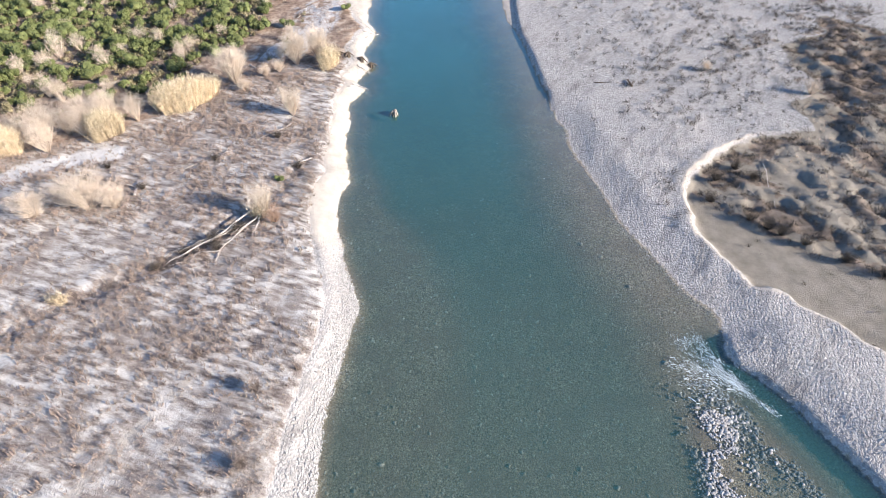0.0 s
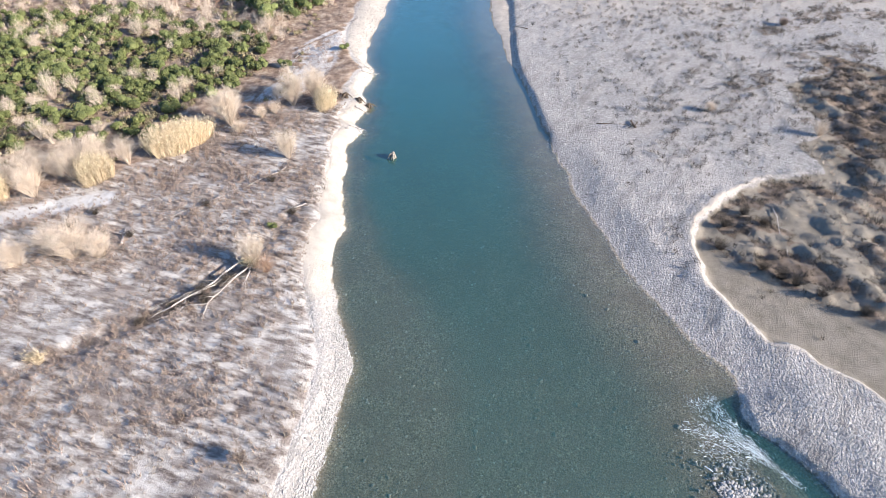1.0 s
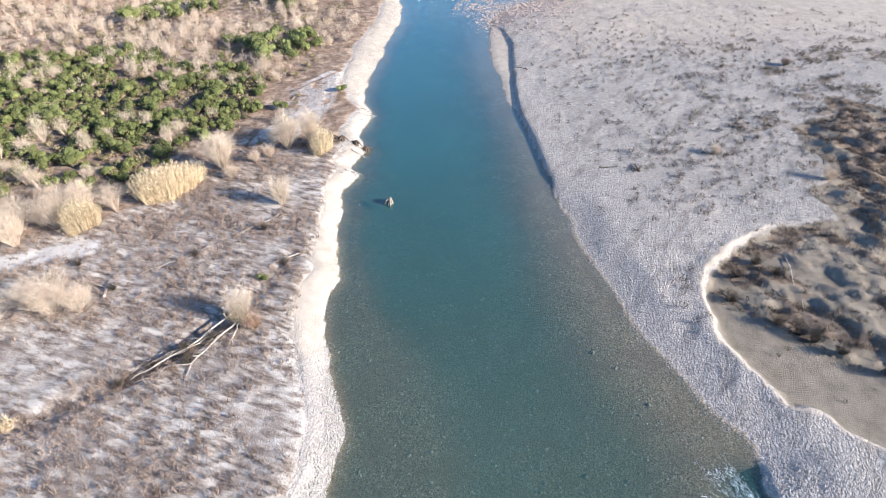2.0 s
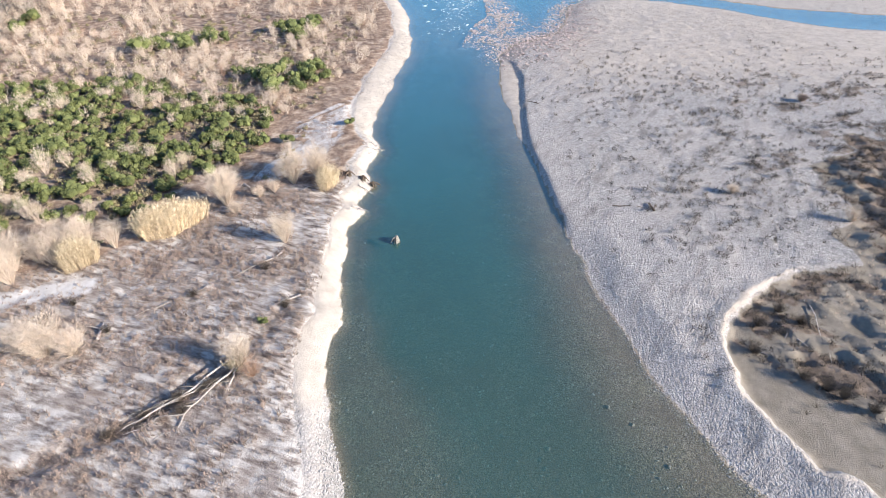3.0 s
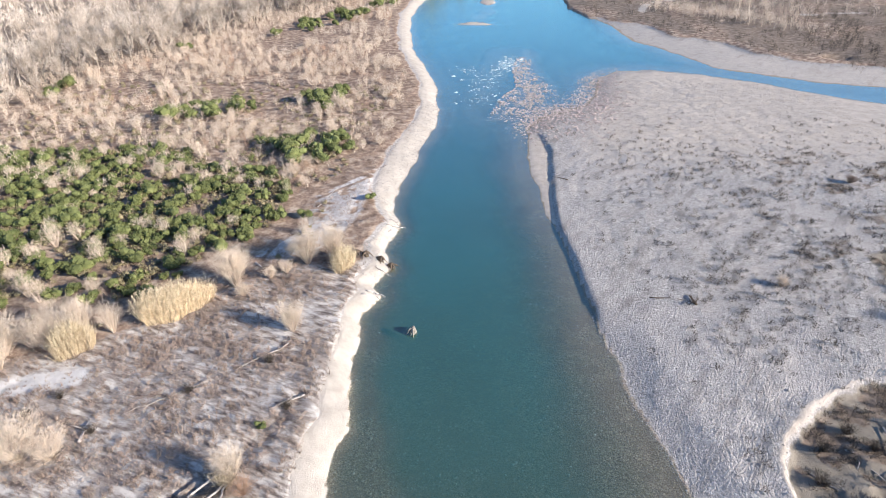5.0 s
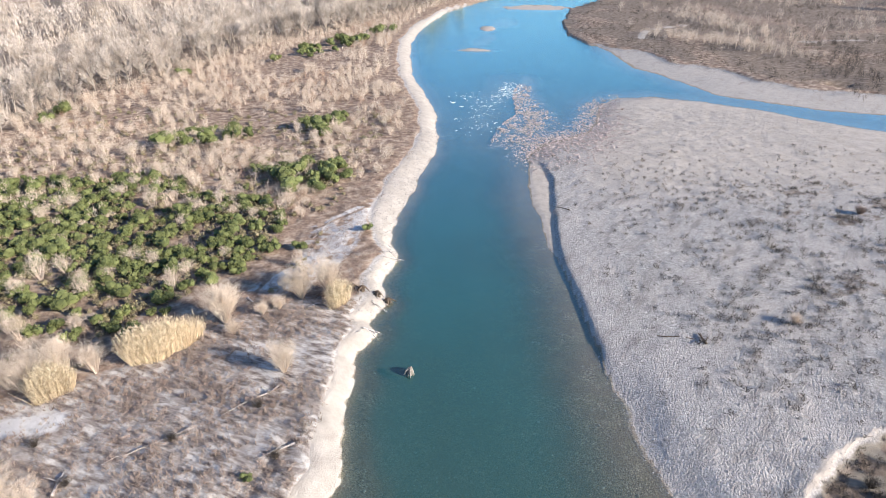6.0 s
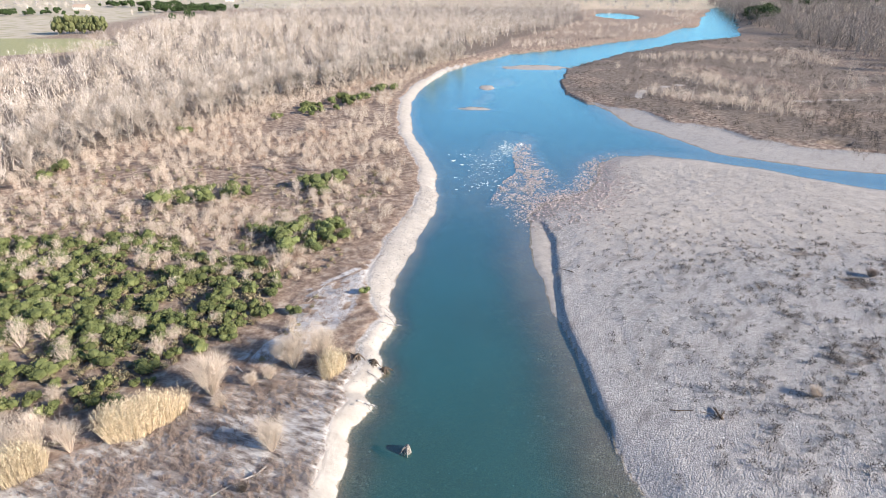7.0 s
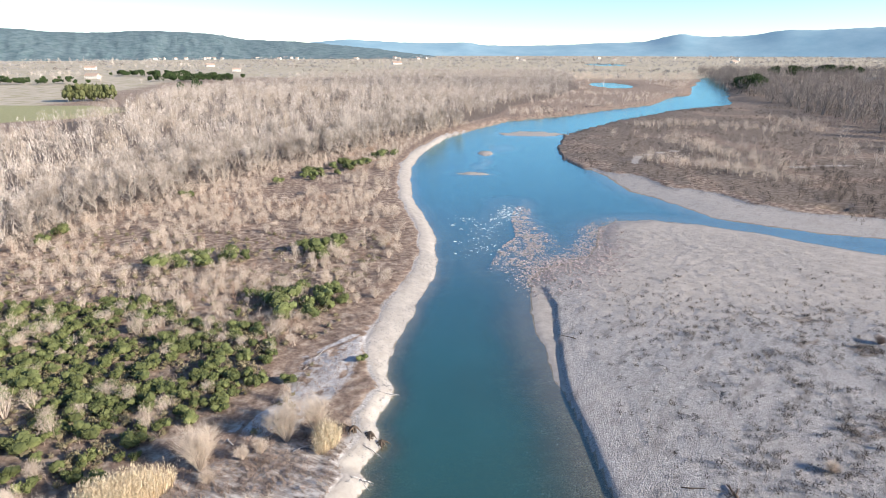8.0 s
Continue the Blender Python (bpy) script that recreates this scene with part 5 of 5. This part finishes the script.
evergreen_row("tall clipped conifer hedge in the pale fields", -419, 634, 44, 11, 21, 32, 500, mat=HEDGE)
evergreen_row("dark cypress standing in the fields", -385, 752, 6, 7, 17, 0, 540, "cypress", PINE)
evergreen_row("tall dark cypress standing in the fields", -366, 757, 7, 8, 23, 0, 550, "cypress", PINE)


def house(x, y, w, d, h, heading, storeys=2):
    ob = tagged(new("house"), "small pale plastered house with a clay tile roof", "house", "houses of the far plain")
    ob.matrix_basis = pose(x, y, z_at(x, y) - 0.2, 0, 0, heading)
    hw, hd, e = w / 2, d / 2, h + w * 0.16
    v = [(-hw, -hd, 0), (hw, -hd, 0), (hw, hd, 0), (-hw, hd, 0), (-hw, -hd, h), (hw, -hd, h), (hw, hd, h), (-hw, hd, h), (-hw, 0, e), (hw, 0, e)]
    f = [(0, 1, 5), (0, 5, 4), (1, 2, 6), (1, 6, 5), (2, 3, 7), (2, 7, 6), (3, 0, 4), (3, 4, 7), (5, 6, 9), (7, 4, 8)]
    child("wall", mesh_of("wall", v, f, PLASTER), ob)
    o, t = 0.4, 0.25
    rv = []
    for s in (-1, 1):
        rv += [(-hw - o, s * (hd + o), h - 0.1), (hw + o, s * (hd + o), h - 0.1), (hw + o, 0, e + 0.05), (-hw - o, 0, e + 0.05)]
    rv += [(a, b, c + t) for a, b, c in rv]
    rf = []
    for s in (0, 4):
        rf += [(s, s + 1, s + 2), (s, s + 2, s + 3), (s + 8, s + 9, s + 10), (s + 8, s + 10, s + 11)]
        for a, b in ((0, 1), (1, 2), (2, 3), (3, 0)):
            rf += [(s + a, s + b, s + b + 8), (s + a, s + b + 8, s + a + 8)]
    child("roof", mesh_of("roof", rv, rf, TILE), ob)
    k = 0
    for level in range(storeys):
        for i in range(max(2, int(w / 3.5))):
            cx, cz = -hw + (i + 0.5) * w / max(2, int(w / 3.5)), 1.5 + level * 2.8
            bv = [(cx + a * 0.5, -hd + b, cz + c * 0.65) for a in (-1, 1) for b in (-0.04, 0.04) for c in (-1, 1)]
            bf = [(0, 1, 3), (0, 3, 2), (4, 6, 7), (4, 7, 5), (0, 4, 5), (0, 5, 1), (2, 3, 7), (2, 7, 6), (1, 5, 7), (1, 7, 3), (0, 2, 6), (0, 6, 4)]
            child("window", mesh_of("window", bv, bf, SHUTTER), ob)
            k += 1
    return ob


r = np.random.default_rng(9)
for x, y, w in [(-480, 720, 14), (-466, 735, 10), (-720, 1080, 22), (-1010, 1500, 26), (-600, 1420, 18), (-820, 1750, 24), (-330, 2050, 30), (820, 2300, 26)]:
    house(x, y, w, w * 0.6, 5.5, float(r.uniform(-40, 40)))
for i in range(70):
    a = radians(float(r.uniform(-29.5, -17)) if i < 46 else float(r.uniform(-17, 24)))
    d = float(r.uniform(2900, 3350)) if i < 46 else float(r.uniform(2500, 3600))
    w = float(r.uniform(9, 17))
    house(math.sin(a) * d, math.cos(a) * d, w, w * 0.65, float(r.uniform(6, 11)), float(r.uniform(-50, 50)), 1)


# ---- dead wood ----
def limb_path(p, q, sag, seed, n=6, sway=0.035):
    r = random.Random(seed)
    out = []
    for i in range(n):
        t = i / (n - 1)
        w = (Vector(q) - Vector(p)).length * sway
        out.append(Vector(p).lerp(Vector(q), t) + Vector((r.uniform(-w, w), r.uniform(-w, w), sag * math.sin(math.pi * t))))
    return out


def fallen_tree():
    ob = tagged(new("fallen_tree"), "bleached fallen tree with bare forked limbs on the frosted turf", "dead tree")
    z = z_at(-27, 61)
    ob.matrix_basis = pose(-26.8, 61.2, z)
    limbs = [([(0, 0, 0.9), (-3.4, -5.3, 0.9), (-7.6, -8.9, 0.5), (-8.6, -9.7, 0.2)], 0.21), ([(1.2, -0.8, 0.9), (-1.2, -5.4, 0.8), (-2.4, -7.6, 0.6), (-2.5, -11.2, 0.15)], 0.20),
             ([(1.4, -1.0, 0.8), (1.2, -3.6, 0.7), (1.0, -6.1, 0.15)], 0.18), ([(0.5, -2.2, 0.8), (-2.3, -4.6, 0.9), (-5.2, -6.9, 0.4)], 0.14),
             ([(-2.3, -7.5, 0.6), (-5.2, -8.1, 0.6), (-7.4, -10.9, 0.15)], 0.13), ([(-2.7, -9.0, 0.4), (-4.7, -10.7, 0.15)], 0.10), ([(-3.4, -5.3, 0.9), (-5.0, -6.4, 1.0), (-9.4, -9.0, 0.3)], 0.11)]
    for i, (bends, rad) in enumerate(limbs):
        s = Soup()
        path = [bends[0]]
        for p, q in zip(bends[:-1], bends[1:]):
            path += limb_path(p, q, 0.12, i, 5, 0.055)[1:-1] + [Vector(q)]
        tube(s, path, [rad * 0.72 * (1 - 0.75 * k / (len(path) - 1)) for k in range(len(path))], 6)
        limb = child("limb", s.mesh("limb", DRIFT if i in (3, 5, 6) else DEADWOOD, True), ob)
        for j in range(5):
            b = path[min(2 + j, len(path) - 1)]
            rr = random.Random(i * 10 + j)
            f = Soup()
            tube(f, limb_path(b, Vector(b) + Vector((rr.uniform(-2.4, 0.4), rr.uniform(-2.2, 0.2), rr.uniform(-0.5, 0.3))), 0.1, j + 50, 4), [rad * 0.4, rad * 0.3, rad * 0.2, 0.02], 5)
            child("branch", f.mesh("branch", DRIFT if j % 2 else DEADWOOD, True), limb)
    s = Soup()
    rr = random.Random(3)
    for j in range(9):
        a = rr.uniform(0, math.tau)
        tube(s, limb_path((0, 0, 0.5), (0.4 + abs(math.cos(a)) * 0.8, math.sin(a) * 1.1, 0.6 + math.cos(a) * 0.9), 0.1, j, 4), [0.16, 0.12, 0.08, 0.03], 5)
    child("root", s.mesh("root", ROOTWOOD, True), ob)
    return ob


fallen_tree()


def log(label, p, q, rad, seed, forks=2, name="dead_branch", mat=None):
    z0, z1 = z_at(*p) + rad * 0.7, z_at(*q) + rad * 0.7
    mid = Vector(((p[0] + q[0]) / 2, (p[1] + q[1]) / 2, (z0 + z1) / 2))
    ob = tagged(new(name), label, "dead wood")
    ob.matrix_basis = pose(*mid)
    s = Soup()
    path = limb_path(Vector((*p, z0)) - mid, Vector((*q, z1)) - mid, 0.08, seed)
    tube(s, path, [rad * (1 - 0.6 * k / 5) for k in range(6)], 6)
    child("stem", s.mesh("stem", mat or DEADWOOD, True), ob)
    rr = random.Random(seed)
    for j in range(forks):
        f = Soup()
        b = path[1 + j]
        tube(f, limb_path(b, b + Vector((rr.uniform(-1.4, 1.4), rr.uniform(-1.4, 1.4), rr.uniform(0.1, 0.5))), 0.1, seed + j, 4), [rad * 0.5, rad * 0.4, rad * 0.3, 0.015], 5)
        child("fork", f.mesh("fork", mat or DEADWOOD, True), ob)
    return ob


log("long bleached branch lying on the frosted turf", (-25.6, 82.4), (-31.4, 76.8), 0.14, 1)
log("bleached branch lying in dry heath", (-33.8, 74.4), (-37.2, 71.8), 0.13, 2)
log("thin pale branch lying across the turf", (-37.4, 71.6), (-42, 68.4), 0.08, 3, 1)
log("forked bleached branch near the terrace edge", (-21.0, 73.6), (-24.6, 70.8), 0.16, 4, 3)
log("broken bleached stem leaning in dry heath", (-44.2, 64.2), (-45.0, 67.4), 0.18, 5, 3)
log("grey driftwood trunk stranded on the gravel bar", (31.6, 97.2), (31.2, 99.6), 0.2, 6, 3, "driftwood", ROOTWOOD)
# dark pole added as the cast shadow of the stranded trunk
log("dark strip in place of the driftwood trunk's shadow on the bar", (25.2, 98.9), (30.6, 98.6), 0.08, 7, 1, "driftwood", ROOTWOOD)
log("dead branch jutting from the beach over the water", (-18.4, 116.6), (-15.2, 118.8), 0.16, 8, 3, "driftwood")
log("tangled driftwood at the water's edge", (-18.0, 96.2), (-15.2, 97.2), 0.14, 9, 3, "driftwood")
log("sun-bleached driftwood pole in the muddy hollow", (36.0, 68.2), (42.4, 61.8), 0.08, 10, 2, "driftwood")
log("pale driftwood pole lying across the dry hollow", (41.0, 71.4), (43.4, 67.6), 0.09, 12, 2, "driftwood")
log("long pale driftwood pole on the dark herbs of the hollow", (47.2, 75.2), (45.2, 65.4), 0.07, 13, 2, "driftwood")
log("dark fallen branch on the gravel beach", (16.5, 140), (13.9, 141.5), 0.1, 11, 1, "driftwood", ROOTWOOD)


def root_wad(label, x, y, size, seed, mat, z=None, spread=1.0):
    rr = random.Random(seed)
    ob = tagged(new("root_stump"), label, "stump")
    ob.matrix_basis = pose(x, y, z_at(x, y) if z is None else z)
    s = Soup()
    tube(s, [(0, 0, -0.4), (0.1 * size, 0, 0.3 * size), (0.05, 0.1, 0.75 * size)], [0.32 * size, 0.26 * size, 0.16 * size], 8)
    child("bole", s.mesh("bole", mat, True), ob)
    for j in range(9):
        a = j / 9 * math.tau + rr.uniform(-0.2, 0.2)
        f = Soup()
        n = size * spread * rr.uniform(0.6, 1.15)
        tube(f, limb_path((0, 0, 0.55 * size), (math.cos(a) * n, math.sin(a) * n, -0.15 * size + rr.uniform(-0.1, 0.3)), 0.25 * size, seed + j, 5),
             [0.15 * size, 0.12 * size, 0.09 * size, 0.06 * size, 0.02], 5)
        child("root", f.mesh("root", mat, True), ob)
    return ob


root_wad("weathered root stump stranded in the river", -9.9, 88.4, 1.6, 4, DRIFT, -0.1, 0.62)
for i, (x, y, size) in enumerate(((-21.5, 105.7, 1.1), (-19.9, 105.3, 1.3), (-17.4, 105.4, 1.25), (-15.7, 104.9, 1.3), (-22.9, 106.3, 0.7))):
    root_wad("dark root clump washed up on the beach", x, y, size, 20 + i, ROOTWOOD)
for i, (p, q) in enumerate((((-20.6, 104.6), (-16.8, 103.4)), ((-19.0, 104.9), (-15.6, 104.2)), ((-18.0, 103.2), (-15.0, 102.4)), ((-17.6, 96.6), (-15.4, 95.6)), ((-18.6, 95.2), (-16.0, 96.6)),
                            ((-19.2, 117.8), (-16.8, 116.4)), ((-18.0, 119.4), (-15.8, 118.0)), ((-17.8, 115.2), (-16.2, 117.4)))):
    log("thin bleached driftwood tangled at the water's edge", p, q, 0.10, 40 + i, 3, "driftwood")
log("short bleached log at the edge of the scrub", (-37.4, 101.4), (-36.0, 100.4), 0.2, 61, 1)
log("bleached pole lying beside the bare bushes", (-27.2, 99.8), (-25.0, 101.6), 0.12, 62, 1)
log("pale trunk lying beside the cart track", (-32.6, 122.0), (-30.0, 131.5), 0.09, 63, 2)
